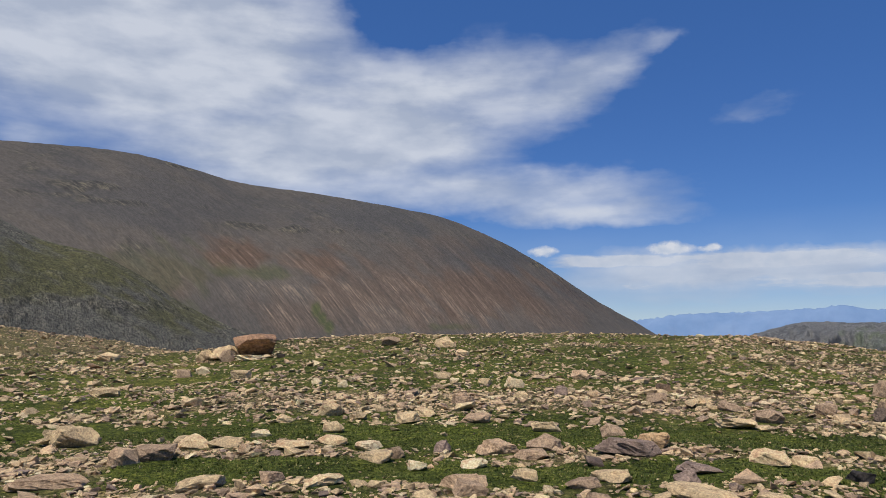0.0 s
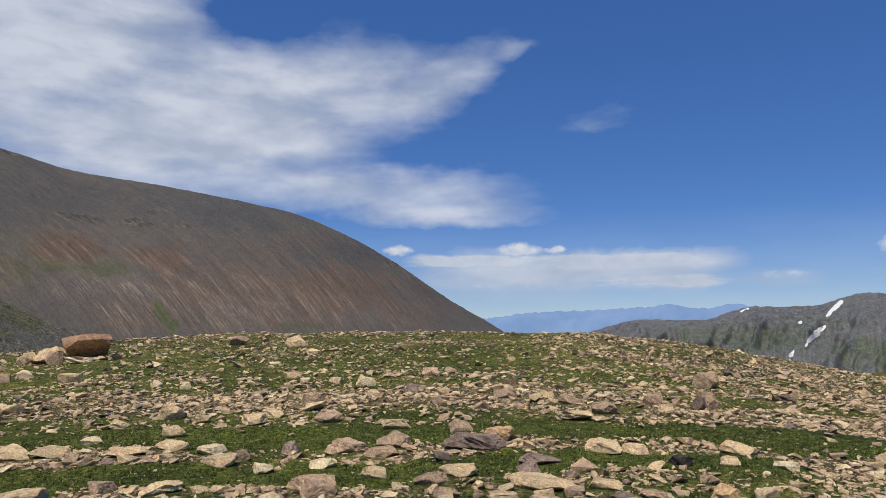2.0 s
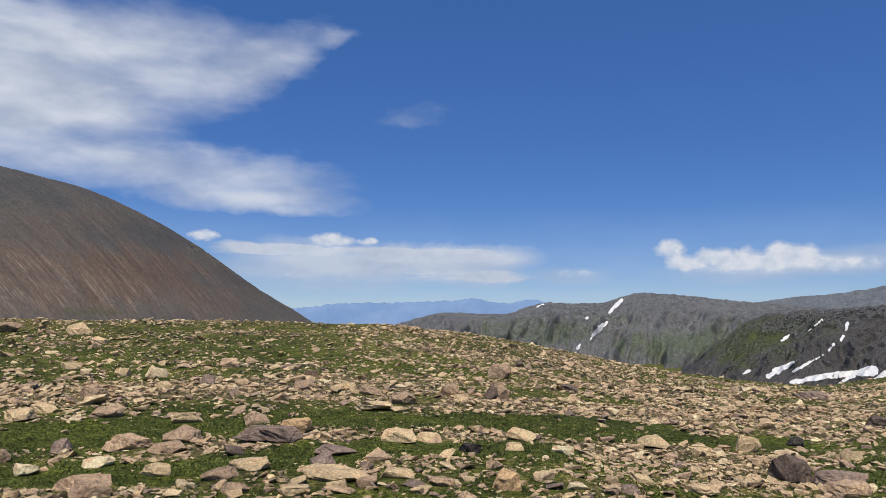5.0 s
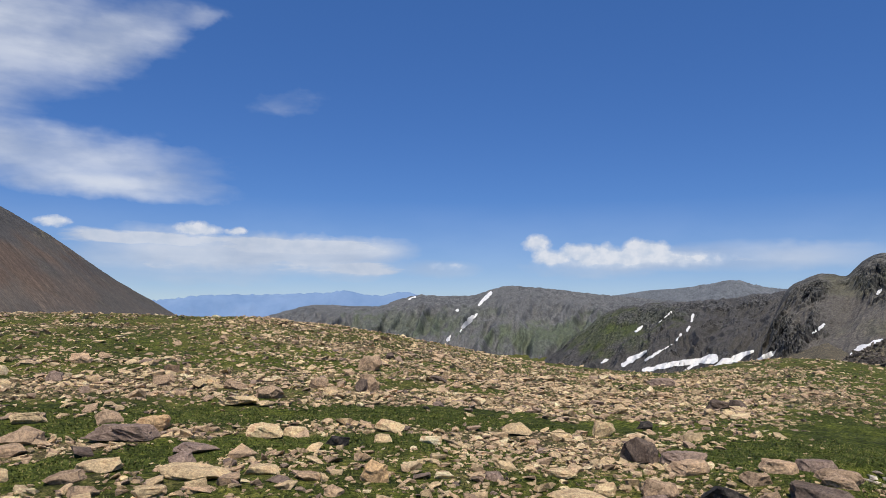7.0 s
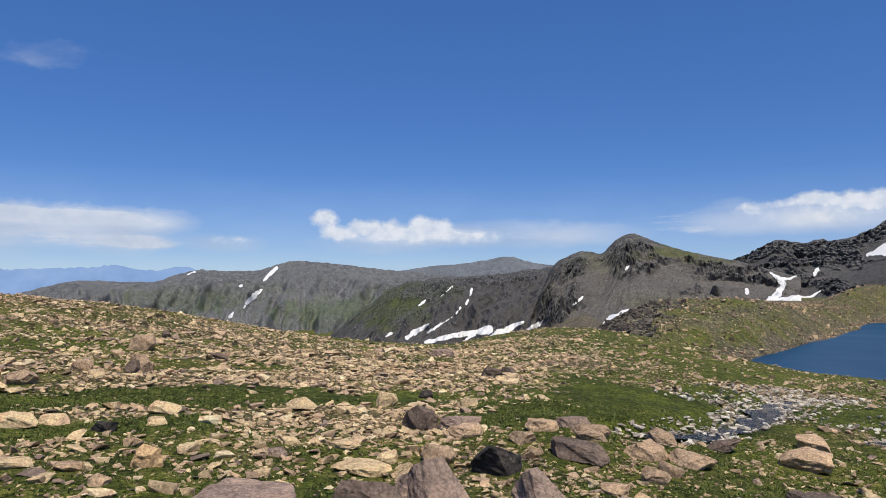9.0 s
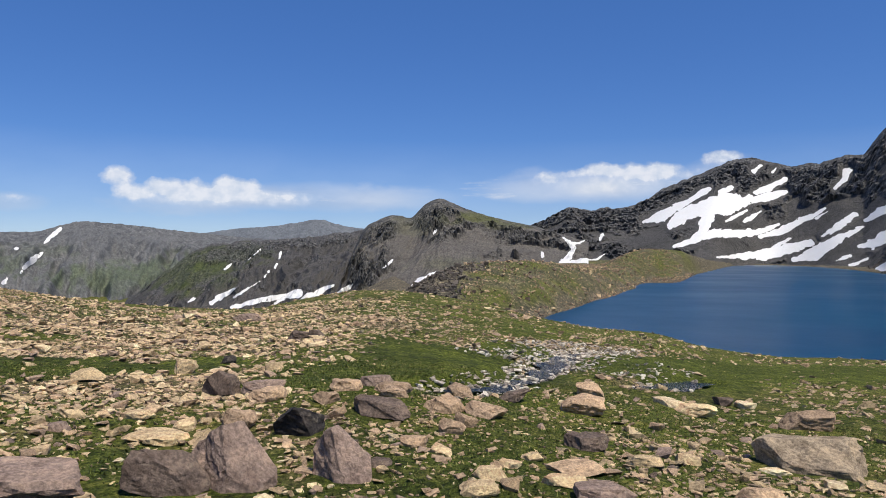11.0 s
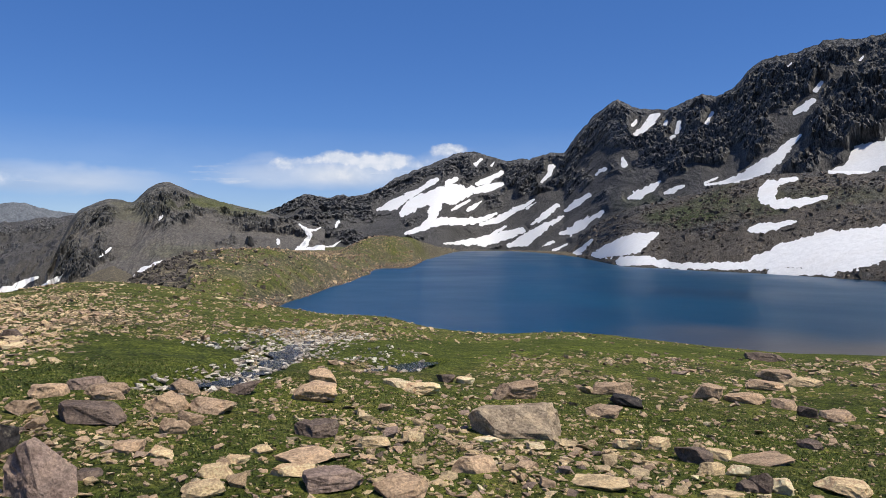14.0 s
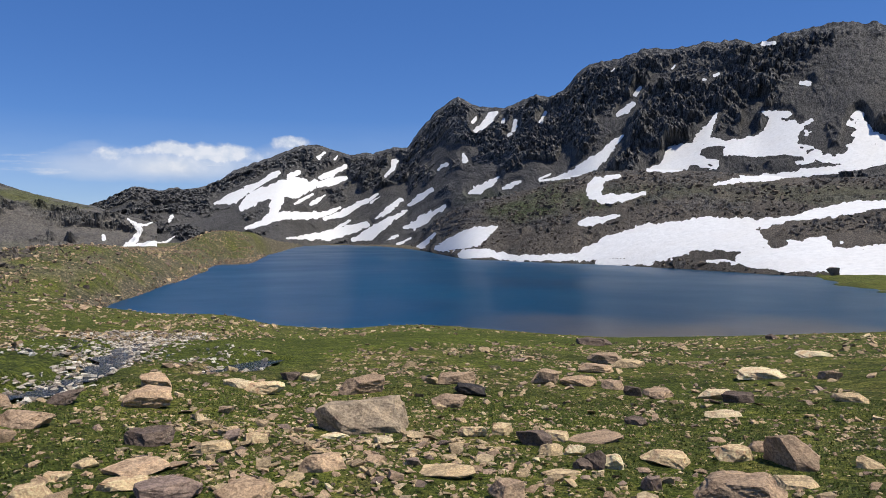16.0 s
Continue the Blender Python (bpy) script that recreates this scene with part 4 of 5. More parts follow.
# aerial haze over the farthest range, put into its blue colour and glow
haze_mat = backdrop_material("painted_blue_haze", (0.10, 0.16, 0.27), (0.13, 0.19, 0.30), 0.75)
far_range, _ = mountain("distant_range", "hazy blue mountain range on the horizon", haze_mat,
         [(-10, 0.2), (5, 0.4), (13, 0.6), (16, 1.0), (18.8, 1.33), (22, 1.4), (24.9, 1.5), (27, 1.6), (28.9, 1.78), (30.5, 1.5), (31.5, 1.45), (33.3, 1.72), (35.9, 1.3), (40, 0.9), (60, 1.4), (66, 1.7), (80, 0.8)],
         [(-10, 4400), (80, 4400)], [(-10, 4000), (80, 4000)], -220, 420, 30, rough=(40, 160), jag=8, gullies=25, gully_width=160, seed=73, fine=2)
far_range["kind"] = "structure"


def cloud_material():
    m = bpy.data.materials.new("cloud_sheet")
    m.use_nodes = True
    t = m.node_tree
    t.nodes.clear()
    uv = node(t, "UVMap")
    uv.uv_map = "bearing"
    pos = uv.outputs[0]

    def math2(op, a, b=None):
        n = node(t, "Math")
        n.operation = op
        for k, v in enumerate((a, b)):
            if isinstance(v, (int, float)):
                n.inputs[k].default_value = v
            elif v is not None:
                t.links.new(v, n.inputs[k])
        return n.outputs[0]

    def warped(scale, amount, stretch):
        n = node(t, "TexNoise", Scale=scale, Detail=4.0, Roughness=0.6)
        mp = node(t, "Mapping", Scale=stretch)
        t.links.new(pos, mp.inputs[0])
        t.links.new(mp.outputs[0], n.inputs["Vector"])
        sub = node(t, "VectorMath")
        sub.operation = "MULTIPLY_ADD"
        t.links.new(n.outputs["Color"], sub.inputs[0])
        sub.inputs[1].default_value = (amount, amount * 0.6, 0)
        t.links.new(pos, sub.inputs[2])
        off = node(t, "VectorMath")
        off.operation = "SUBTRACT"
        t.links.new(sub.outputs[0], off.inputs[0])
        off.inputs[1].default_value = (amount * 0.5, amount * 0.3, 0)
        return off.outputs[0]

    def blobs(vector, rows, fade=False):
        total = None
        for b, e, rb, re, turn, k in rows:
            mp = node(t, "Mapping")
            mp.vector_type = "TEXTURE"
            mp.inputs["Location"].default_value = (b, e, 0)
            mp.inputs["Rotation"].default_value = (0, 0, radians(turn))
            mp.inputs["Scale"].default_value = (rb, re, 1)
            t.links.new(vector, mp.inputs[0])
            ln = node(t, "VectorMath")
            ln.operation = "LENGTH"
            t.links.new(mp.outputs[0], ln.inputs[0])
            fall = node(t, "MapRange")
            fall.interpolation_type = "SMOOTHSTEP"
            t.links.new(ln.outputs["Value"], fall.inputs[0])
            for i, v in zip((1, 2, 3, 4), (1.35, 0.25, 0.0, k)):
                fall.inputs[i].default_value = v
            if fade:
                split = node(t, "SeparateXYZ")
                t.links.new(mp.outputs[0], split.inputs[0])
                under = node(t, "MapRange")
                under.interpolation_type = "SMOOTHSTEP"
                t.links.new(split.outputs[1], under.inputs[0])
                for i, v in zip((1, 2, 3, 4), (-1.2, 0.35, 0.42, 1.0)):
                    under.inputs[i].default_value = v
                product = math2("MULTIPLY", fall.outputs[0], under.outputs[0])
                total = product if total is None else math2("ADD", total, product)
                continue
            total = fall.outputs[0] if total is None else math2("ADD", total, fall.outputs[0])
        return total

    soft = blobs(warped(0.22, 3.5, (1, 1.6, 1)), SOFT)
    wisps = noise_tex(t, 0.22, 5, 0.52, pos, (0.6, 1.5, 1))
    streaks = noise_tex(t, 0.5, 4, 0.5, pos, (0.22, 1.3, 1))
    body = math2("ADD", soft, math2("MULTIPLY", math2("SUBTRACT", wisps, 0.5), 0.55))
    body = math2("ADD", body, math2("MULTIPLY", math2("SUBTRACT", streaks, 0.5), 0.55))
    body = math2("MULTIPLY", scaled(t, body, 0.12, 1.05), scaled(t, soft, 0.02, 0.22))
    layer = blobs(warped(0.5, 1.2, (0.5, 1, 1)), BANK)
    flat = noise_tex(t, 0.9, 5, 0.6, pos, (0.25, 1.5, 1))
    bank = scaled(t, math2("ADD", layer, math2("MULTIPLY", math2("SUBTRACT", flat, 0.5), 1.6)), 0.2, 0.8)
    bank = math2("MULTIPLY", math2("MULTIPLY", bank, scaled(t, layer, 0.03, 0.25)), 0.9)
    puffs = blobs(warped(1.1, 1.0, (1, 1, 1)), PUFFS, True)
    lump = noise_tex(t, 1.0, 4, 0.5, pos, (1, 1.2, 1))
    heap = scaled(t, math2("ADD", puffs, math2("MULTIPLY", math2("SUBTRACT", lump, 0.5), 0.7)), 0.1, 0.75)
    heap = math2("MULTIPLY", heap, scaled(t, puffs, 0.04, 0.3))
    height = node(t, "SeparateXYZ")
    t.links.new(pos, height.inputs[0])
    veil = blobs(warped(0.35, 2.0, (0.5, 1, 1)), VEIL)
    low = math2("MULTIPLY", scaled(t, height.outputs[1], 9.0, 0.0), 0.30)
    alpha = math2("MAXIMUM", math2("MAXIMUM", math2("MULTIPLY", body, 0.86), bank), math2("MULTIPLY", heap, 0.86))
    alpha = math2("MINIMUM", math2("MAXIMUM", alpha, math2("MAXIMUM", math2("MULTIPLY", veil, 0.85), low)), 1.0)
    grey = ramp(t, wisps, [(0.38, (0.50, 0.56, 0.68)), (0.6, (0.74, 0.78, 0.86))])
    grey = mix(t, scaled(t, height.outputs[1], 8.0, 3.0, 0.0, 0.7), grey, (0.43, 0.51, 0.66))
    white = ramp(t, lump, [(0.35, (0.62, 0.68, 0.78)), (0.62, (0.82, 0.83, 0.87))])
    em = node(t, "Emission", Strength=CLOUD_GLOW)
    t.links.new(mix(t, math2("MAXIMUM", heap, math2("MULTIPLY", bank, 0.35)), grey, white), em.inputs[0])
    clear = node(t, "BsdfTransparent")
    ms = node(t, "MixShader")
    t.links.new(alpha, ms.inputs[0])
    t.links.new(clear.outputs[0], ms.inputs[1])
    t.links.new(em.outputs[0], ms.inputs[2])
    out = node(t, "OutputMaterial")
    t.links.new(ms.outputs[0], out.inputs[0])
    return m


# clouds: bearing, height angle, half widths, turn, weight
CLOUD_GLOW = 1.0
SOFT = [(-20.5, 20.5, 19, 9, 0, 1.0), (-30, 24, 16, 8, 0, 0.5), (1.6, 18.0, 12.5, 4.6, 10, 0.85), (13.0, 20.3, 5.6, 2.2, 28, 0.5), (17.9, 21.9, 1.6, 0.9, 10, 0.32), (9.2, 10.9, 11.3, 2.2, 0, 0.75), (13.1, 9.0, 8.1, 1.1, 0, 0.55), (-8.3, 12.8, 14, 4.0, 0, 0.75),
        (-31.1, 13.5, 2.7, 1.1, 0, 0.3), (24.2, 16.3, 3.2, 1.3, 8, 0.33), (20.1, 4.9, 13, 1.7, 0, 0.85), (27, 5.1, 8.5, 1.3, 0, 0.65), (15.9, 3.0, 14, 1.6, 0, 0.6)]
SOFT += [(30.2, 3.5, 4.1, 1.0, 0, 0.4), (37.1, 3.8, 3.0, 0.7, 0, 0.5), (60.2, 4.7, 6.2, 1.2, 0, 0.5), (66, 4.5, 5, 1.2, 0, 0.4), (76.9, 5.6, 6, 1.5, 0, 0.45), (83.6, 5.4, 6, 1.7, 0, 0.55), (55, 3.2, 18, 1.2, 0, 0.22), (-3.5, 25.5, 5.0, 3.6, 0, -0.8), (48, 3.6, 6, 0.9, 0, 0.4)]
BANK = [(20, 5.2, 12, 0.9, 0, 0.75), (27, 5.3, 7, 0.7, 0, 0.7), (12, 5.6, 5, 0.7, 0, 0.6), (21, 3.6, 14, 0.8, 0, 0.55), (30.5, 3.6, 4, 0.8, 0, 0.6), (59, 4.5, 8, 0.9, 0, 0.42), (75, 5.2, 10, 1.1, 0, 0.35), (84, 5.4, 6, 1.0, 0, 0.42)]
PUFFS = [(50, 4.2, 7.5, 0.9, 0, 0.25), (57, 4.2, 5, 0.8, 0, 0.22), (79, 5.3, 5, 1.1, 0, 0.25), (84, 5.5, 5, 1.3, 0, 0.3), (88, 6.0, 3.5, 1.1, 0, 0.3), (79, 6.3, 1.0, 0.5, 0, 0.5), (85.6, 6.5, 1.2, 0.7, 0, 0.6), (17.5, 6.2, 2.0, 0.7, 0, 1.0), (20.5, 6.2, 0.9, 0.4, 0, 0.9), (7.9, 6.3, 1.3, 0.5, 0, 0.9), (44.1, 5.6, 1.3, 0.9, 0, 0.9), (45.2, 4.4, 1.5, 0.9, 0, 0.8), (47.9, 4.8, 1.5, 1.0, 0, 0.9), (50.2, 4.3, 2.7, 0.8, 0, 0.7), (51.7, 5.0, 1.3, 1.1, 0, 0.9),
         (53.2, 4.9, 1.4, 1.0, 0, 0.9), (55.1, 4.4, 1.8, 0.6, 0, 0.42), (57.5, 4.4, 1.6, 0.5, 0, 0.3), (46.6, 5.2, 0.8, 0.6, 0, 0.6), (49.6, 5.2, 0.8, 0.7, 0, 0.6), (37.1, 3.8, 2.0, 0.5, 0, 0.5), (76.9, 6.0, 1.5, 0.7, 0, 0.6), (80.9, 6.6, 1.5, 0.7, 0, 0.9), (83.8, 6.3, 2.2, 0.9, 0, 0.75), (89.9, 7.2, 1.6, 0.6, 0, 0.8)]
VEIL = [(50, 4.2, 7, 1.1, 0, 0.8), (59, 4.4, 7, 1.3, 0, 0.6), (66, 4.4, 5, 1.2, 0, 0.45), (77, 5.2, 6, 1.3, 0, 0.7), (83.5, 5.2, 5, 1.5, 0, 0.8), (90, 6.2, 3, 1.2, 0, 0.6), (24, 4.0, 12, 1.6, 0, 0.6), (37, 3.6, 3.5, 0.8, 0, 0.5)]
cb, ce = np.meshgrid(np.linspace(-70, 150, 111), np.linspace(-2, 48, 41))
CX, CY = polar(cb, 4700 * np.cos(np.radians(ce)))
cloud_me = flat_mesh("cloud_backdrop", np.stack([CX, CY, 4700 * np.sin(np.radians(ce))], -1).reshape(-1, 3), grid_faces(*cb.shape), cloud_material())
layer = cloud_me.uv_layers.new(name="bearing")
loops = np.empty(len(cloud_me.loops), np.int32)
cloud_me.loops.foreach_get("vertex_index", loops)
layer.data.foreach_set("uv", np.stack([cb.ravel()[loops], ce.ravel()[loops]], -1).astype(np.float32).ravel())
tagged(new("cloud_backdrop", cloud_me), "thin white cloud sheets and small heaped clouds", "clouds", kind="structure")

# ---- stones ----
TONES = {"cream": (0.66, 0.525, 0.33), "tan": (0.56, 0.415, 0.24), "ochre": (0.50, 0.33, 0.175), "rose": (0.46, 0.318, 0.2), "brown": (0.35, 0.245, 0.16),
         "grey": (0.255, 0.183, 0.145), "umber": (0.13, 0.095, 0.075), "rust": (0.34, 0.20, 0.12), "black": (0.035, 0.031, 0.029), "boulder": (0.29, 0.225, 0.155)}
WORDS = {"cream": "pale cream", "tan": "tan", "ochre": "ochre", "rose": "pinkish brown", "brown": "weathered brown", "grey": "purplish grey", "umber": "dark brown", "black": "almost black", "rust": "large orange-brown undercut", "boulder": "large tan lichen-spotted"}


def rock_material(name, stops, island=False, lichen=0.0):
    m, t, p = material(name)
    if island:
        who = node(t, "NewGeometry").outputs["Random Per Island"]
    else:
        who = node(t, "ObjectInfo").outputs["Random"]
    base = ramp(t, who, stops)
    coarse, fine_n = noise_tex(t, 5, 6, 0.65), noise_tex(t, 38, 8, 0.7)
    crust = noise_tex(t, 2.2, 5, 0.7)
    base = mix(t, scaled(t, crust, 0.50, 0.62, 0.0, 0.4), base, mix(t, 0.7, base, (0.085, 0.066, 0.056)))
    c = mix(t, 0.7, base, ramp(t, coarse, [(0.38, (0.3, 0.28, 0.27)), (0.5, (0.53, 0.53, 0.53)), (0.62, (0.8, 0.77, 0.72))]), "OVERLAY")
    c = mix(t, 0.6, c, ramp(t, fine_n, [(0.4, (0.25, 0.25, 0.25)), (0.6, (0.72, 0.72, 0.7))]), "OVERLAY")
    spots = noise_tex(t, 9, 7, 0.75)
    c = mix(t, scaled(t, spots, 0.60, 0.70, 0.0, 0.35 + 0.3 * lichen), c, (0.34, 0.31, 0.12) if lichen else (0.42, 0.36, 0.25))
    t.links.new(c, p.inputs["Base Color"])
    p.inputs["Roughness"].default_value = 0.88
    p.inputs["Specular IOR Level"].default_value = 0.25
    bump(t, p, mix(t, 0.4, fine_n, coarse), 0.9, 0.03)
    return m


def shade(c, k):
    return tuple(min(1, v * k) for v in c)


tone_mats = {k: rock_material("stone_" + k, [(0.0, shade(c, 0.85)), (1.0, shade(c, 1.15))], lichen=1.0 if k == "boulder" else 0.0) for k, c in TONES.items()}
PALETTE = [(0.0, shade(TONES["cream"], 0.95)), (0.15, TONES["tan"]), (0.45, shade(TONES["tan"], 0.8)), (0.72, TONES["rose"]), (0.9, TONES["brown"]), (0.97, TONES["grey"]), (1.0, TONES["umber"])]
scatter_mat = rock_material("scattered_stone", PALETTE, island=True)
LAKESIDE = [(0.0, shade(TONES["cream"], 0.74)), (0.15, shade(TONES["tan"], 0.74)), (0.4, shade(TONES["tan"], 0.65)), (0.65, shade(TONES["rose"], 0.9)), (0.85, TONES["brown"]), (0.95, TONES["grey"]), (1.0, TONES["umber"])]
lakeside_mat = rock_material("lakeside_stone", LAKESIDE, island=True)
loose_lakeside_mat = rock_material("loose_lakeside_stone", LAKESIDE)
shore_mat = rock_material("shore_stone", [(0.0, TONES["tan"]), (0.4, TONES["brown"]), (0.8, TONES["grey"]), (1.0, TONES["umber"])], island=True)
rubble_mat = rock_material("dark_rubble", [(0.0, (0.16, 0.135, 0.11)), (0.5, (0.105, 0.09, 0.077)), (1.0, (0.06, 0.052, 0.047))], island=True)
bench_block_mat = rock_material("bench_block", [(0.0, (0.2, 0.165, 0.13)), (0.45, (0.12, 0.1, 0.082)), (1.0, (0.05, 0.045, 0.042))], island=True)
pale_mat = rock_material("stream_stone", [(0.0, (0.58, 0.53, 0.45)), (0.5, (0.45, 0.39, 0.31)), (1.0, (0.22, 0.18, 0.15))], island=True)
loose_mat = rock_material("loose_stone", PALETTE)


def angular_rock(seed, w, d, h, detail=3, peaked=0.5, lean=0.3, cuts=()):
    """A broken block: a box split along tilted planes, with worn edges and chipped faces."""
    g = np.random.default_rng(seed)
    bm = bmesh.new()
    bmesh.ops.create_cube(bm, size=2.4)
    start, sides = g.uniform(0, 360), int(g.integers(4, 7))
    planes = []
    for k in range(sides):
        a = math.radians(start + 360 / sides * k + g.uniform(-24, 24))
        up = lean * g.uniform(-0.3, 1.7)
        planes.append((Vector((math.cos(a), math.sin(a), up)), g.uniform(0.66, 0.98)))
    a = g.uniform(0, 6.283)
    tilt = peaked * g.uniform(0.15, 1.0)
    planes.append((Vector((math.cos(a) * tilt, math.sin(a) * tilt, 1)), g.uniform(0.5, 0.75)))
    planes.append((Vector((-math.cos(a + 0.8) * tilt * 1.3, -math.sin(a + 0.8) * tilt * 1.3, 1)), g.uniform(0.6, 0.9)))
    planes.append((Vector((g.normal(0, 0.1), g.normal(0, 0.1), -1)), 0.8))
    for k in range(9):
        planes.append((Vector(g.normal(0, 1, 3) * (1, 1, 0.8)), g.uniform(0.76, 1.06)))
    if cuts:
        planes = [(Vector(k[:3]), k[3]) for k in cuts]
        planes += [(Vector((*g.normal(0, 1, 2), abs(g.normal(0, 0.8)))), g.uniform(0.98, 1.12)) for _ in range(8)]
    for n, reach in planes:
        n.normalize()
        cut = bmesh.ops.bisect_plane(bm, geom=bm.verts[:] + bm.edges[:] + bm.faces[:], plane_co=n * reach, plane_no=n, clear_outer=True)
        rim = [k for k in cut["geom_cut"] if isinstance(k, bmesh.types.BMEdge)]
        if len(rim) > 2:
            bmesh.ops.edgeloop_fill(bm, edges=rim)
    bmesh.ops.remove_doubles(bm, verts=bm.verts, dist=0.06)
    bmesh.ops.bevel(bm, geom=bm.edges[:], offset=0.03, segments=1, affect="EDGES", clamp_overlap=True)
    bmesh.ops.triangulate(bm, faces=bm.faces)
    for limit in ((0.9, 0.5, 0.4), (0.9, 0.5, 0.3), (0.9, 0.5, 0.3, 0.18))[detail - 2]:
        long = [e for e in bm.edges if e.calc_length() > limit]
        if long:
            bmesh.ops.subdivide_edges(bm, edges=long, cuts=1)
            bmesh.ops.triangulate(bm, faces=[f for f in bm.faces if len(f.verts) > 3])
    p = np.array([k.co[:] for k in bm.verts])
    bm.normal_update()
    nrm = np.array([k.normal[:] for k in bm.verts])
    u, v = p[:, 0] * 2.6 + p[:, 2] * 2.0 + seed, p[:, 1] * 2.6 - p[:, 2] * 1.7
    chip = 0.06 * fbm(u, v, 4, seed % 97, 0.6) - 0.05 * np.clip(ridged(u * 0.7, v * 0.7 + 5, 3, seed % 89) - 0.9, 0, 1)
    p = p + nrm * chip[:, None]
    p -= (p.max(0) + p.min(0)) / 2
    p /= (p.max(0) - p.min(0))
    p *= (w, d, h)
    for vert, co in zip(bm.verts, p):
        vert.co = co
    me = bpy.data.meshes.new("rock")
    bm.to_mesh(me)
    bm.free()
    return me


COUNT, PLACED = [0], []


def rock(tone, x, y, w, h, turn, depth=0.72, sink=0.16, cuts=()):
    """One boulder or slab, bedded a little into the turf."""
    COUNT[0] += 1
    PLACED.append((x, y, w))
    g = np.random.default_rng(COUNT[0] * 13 + 5)
    big = w > 0.42
    flatish = h / w < 0.32
    me = angular_rock(COUNT[0] * 7 + 3, w, w * (depth + g.uniform(-0.1, 0.15)), h * 0.94 * (1 + sink) + 0.02, 4 if w > 0.55 else (3 if big else 2), 0.25 if flatish else 0.75, 0.5 if h / w > 0.35 else 0.35, cuts)
    me.materials.append(tone_mats[tone])
    kind = "stone_slab" if flatish else ("boulder" if w > 0.4 else "stone")
    ob = new(kind, me)
    z = float(ground_z(np.array([x]), np.array([y]))[0])
    loose = 0.15 if cuts else 1.0
    ob.matrix_world = pose(x, y, z + 0.94 * h * (1 - sink) / 2, loose * g.uniform(-5, 5), loose * g.uniform(-6, 6), turn + loose * g.uniform(-14, 14))
    shape = "flat stone slab lying in the turf" if flatish else ("angular boulder standing in short turf" if w > 0.4 else "angular stone among turf and rubble")
    return tagged(ob, WORDS[tone] + " " + shape, "rock", group="rocks on the meadow")


rock("rust", -6.44, 24.55, 1.48, 0.85, 15, sink=0.06, cuts=[(0.1, -0.8, 0.5, 0.85), (0.2, -0.72, -0.66, 0.34), (-0.8, -0.4, 0.35, 0.78), (-0.9, -0.1, -0.25, 0.85), (0.95, 0.1, -0.1, 0.95), (0, 1, 0.2, 0.8), (-0.15, 0.1, 1, 0.72), (-0.55, -0.35, 0.75, 0.84), (0.6, -0.3, 0.75, 0.9), (0.8, -0.5, 0.1, 0.92)])
rock("cream", -6.25, 23.7, 1.25, 0.16, 15)
rock("tan", -8.1, 24.5, 0.62, 0.4, 17)
rock("brown", -7.2, 24.0, 0.5, 0.38, 16)
rock("tan", -7.54, 24.68, 1.01, 0.51, 17)
rock("brown", -1.96, 26.48, 0.71, 0.31, 4)
rock("tan", -5.14, 18.39, 0.54, 0.24, 16)
rock("tan", -5.01, 9.94, 0.63, 0.27, 27)
rock("tan", -5.64, 10.57, 0.28, 0.14, 28)
rock("rose", -3.68, 8.50, 0.38, 0.20, 23)
rock("brown", -3.50, 8.82, 0.60, 0.17, 22)
rock("tan", -3.30, 9.64, 0.42, 0.16, 19)
rock("tan", -2.87, 9.67, 0.49, 0.10, 17)
rock("tan", -1.90, 9.31, 0.46, 0.08, 12)
rock("cream", -0.31, 8.40, 0.24, 0.12, 2)
rock("cream", 0.34, 8.37, 0.32, 0.09, -2)
rock("rose", 0.67, 9.24, 0.57, 0.17, -4)
rock("brown", 1.27, 9.27, 0.46, 0.19, -8)
rock("grey", 2.26, 9.08, 0.82, 0.18, -14)
rock("ochre", 2.67, 9.37, 0.43, 0.18, -16)
rock("tan", 1.71, 7.59, 0.44, 0.10, -13)
rock("tan", 2.40, 6.90, 0.72, 0.10, -19)
rock("grey", 2.44, 7.42, 0.27, 0.15, -18)
rock("grey", 2.76, 8.03, 0.48, 0.07, -19)
rock("brown", 5.16, 11.67, 0.48, 0.22, -24)
rock("tan", -0.58, 11.40, 0.41, 0.16, 3)
rock("brown", 0.35, 13.48, 0.44, 0.14, -1)
rock("black", 4.21, 7.50, 0.29, 0.10, -29)
rock("rose", -3.97, 7.41, 0.76, 0.10, 28)
rock("rose", 0.20, 7.52, 0.50, 0.13, -2)
rock("tan", -1.20, 7.44, 0.37, 0.09, 9)
rock("tan", -2.48, 7.54, 0.53, 0.10, 18)
rock("tan", -12.55, 26.96, 0.93, 0.32, 25)
rock("cream", -6.74, 20.31, 0.40, 0.21, 18)
rock("brown", -7.06, 19.68, 0.43, 0.22, 20)
rock("tan", -7.35, 15.77, 0.63, 0.18, 25)
rock("rose", 3.24, 17.50, 0.45, 0.16, -10)
rock("cream", 6.05, 13.43, 0.21, 0.11, -24)
rock("tan", -0.03, 26.20, 0.70, 0.28, 0)
rock("tan", 4.34, 10.98, 0.65, 0.12, -22)
rock("cream", -2.89, 16.46, 0.26, 0.13, 10)
rock("ochre", 3.73, 5.87, 0.29, 0.19, -32)
rock("brown", 9.36, 15.53, 0.48, 0.27, -31)
rock("umber", 7.47, 5.80, 0.47, 0.30, -52)
rock("grey", 7.74, 5.37, 0.54, 0.16, -55)
rock("black", 10.26, 7.89, 0.30, 0.14, -52)
rock("grey", 4.94, 5.59, 0.22, 0.07, -41)
rock("brown", 5.91, 4.33, 0.35, 0.18, -54)
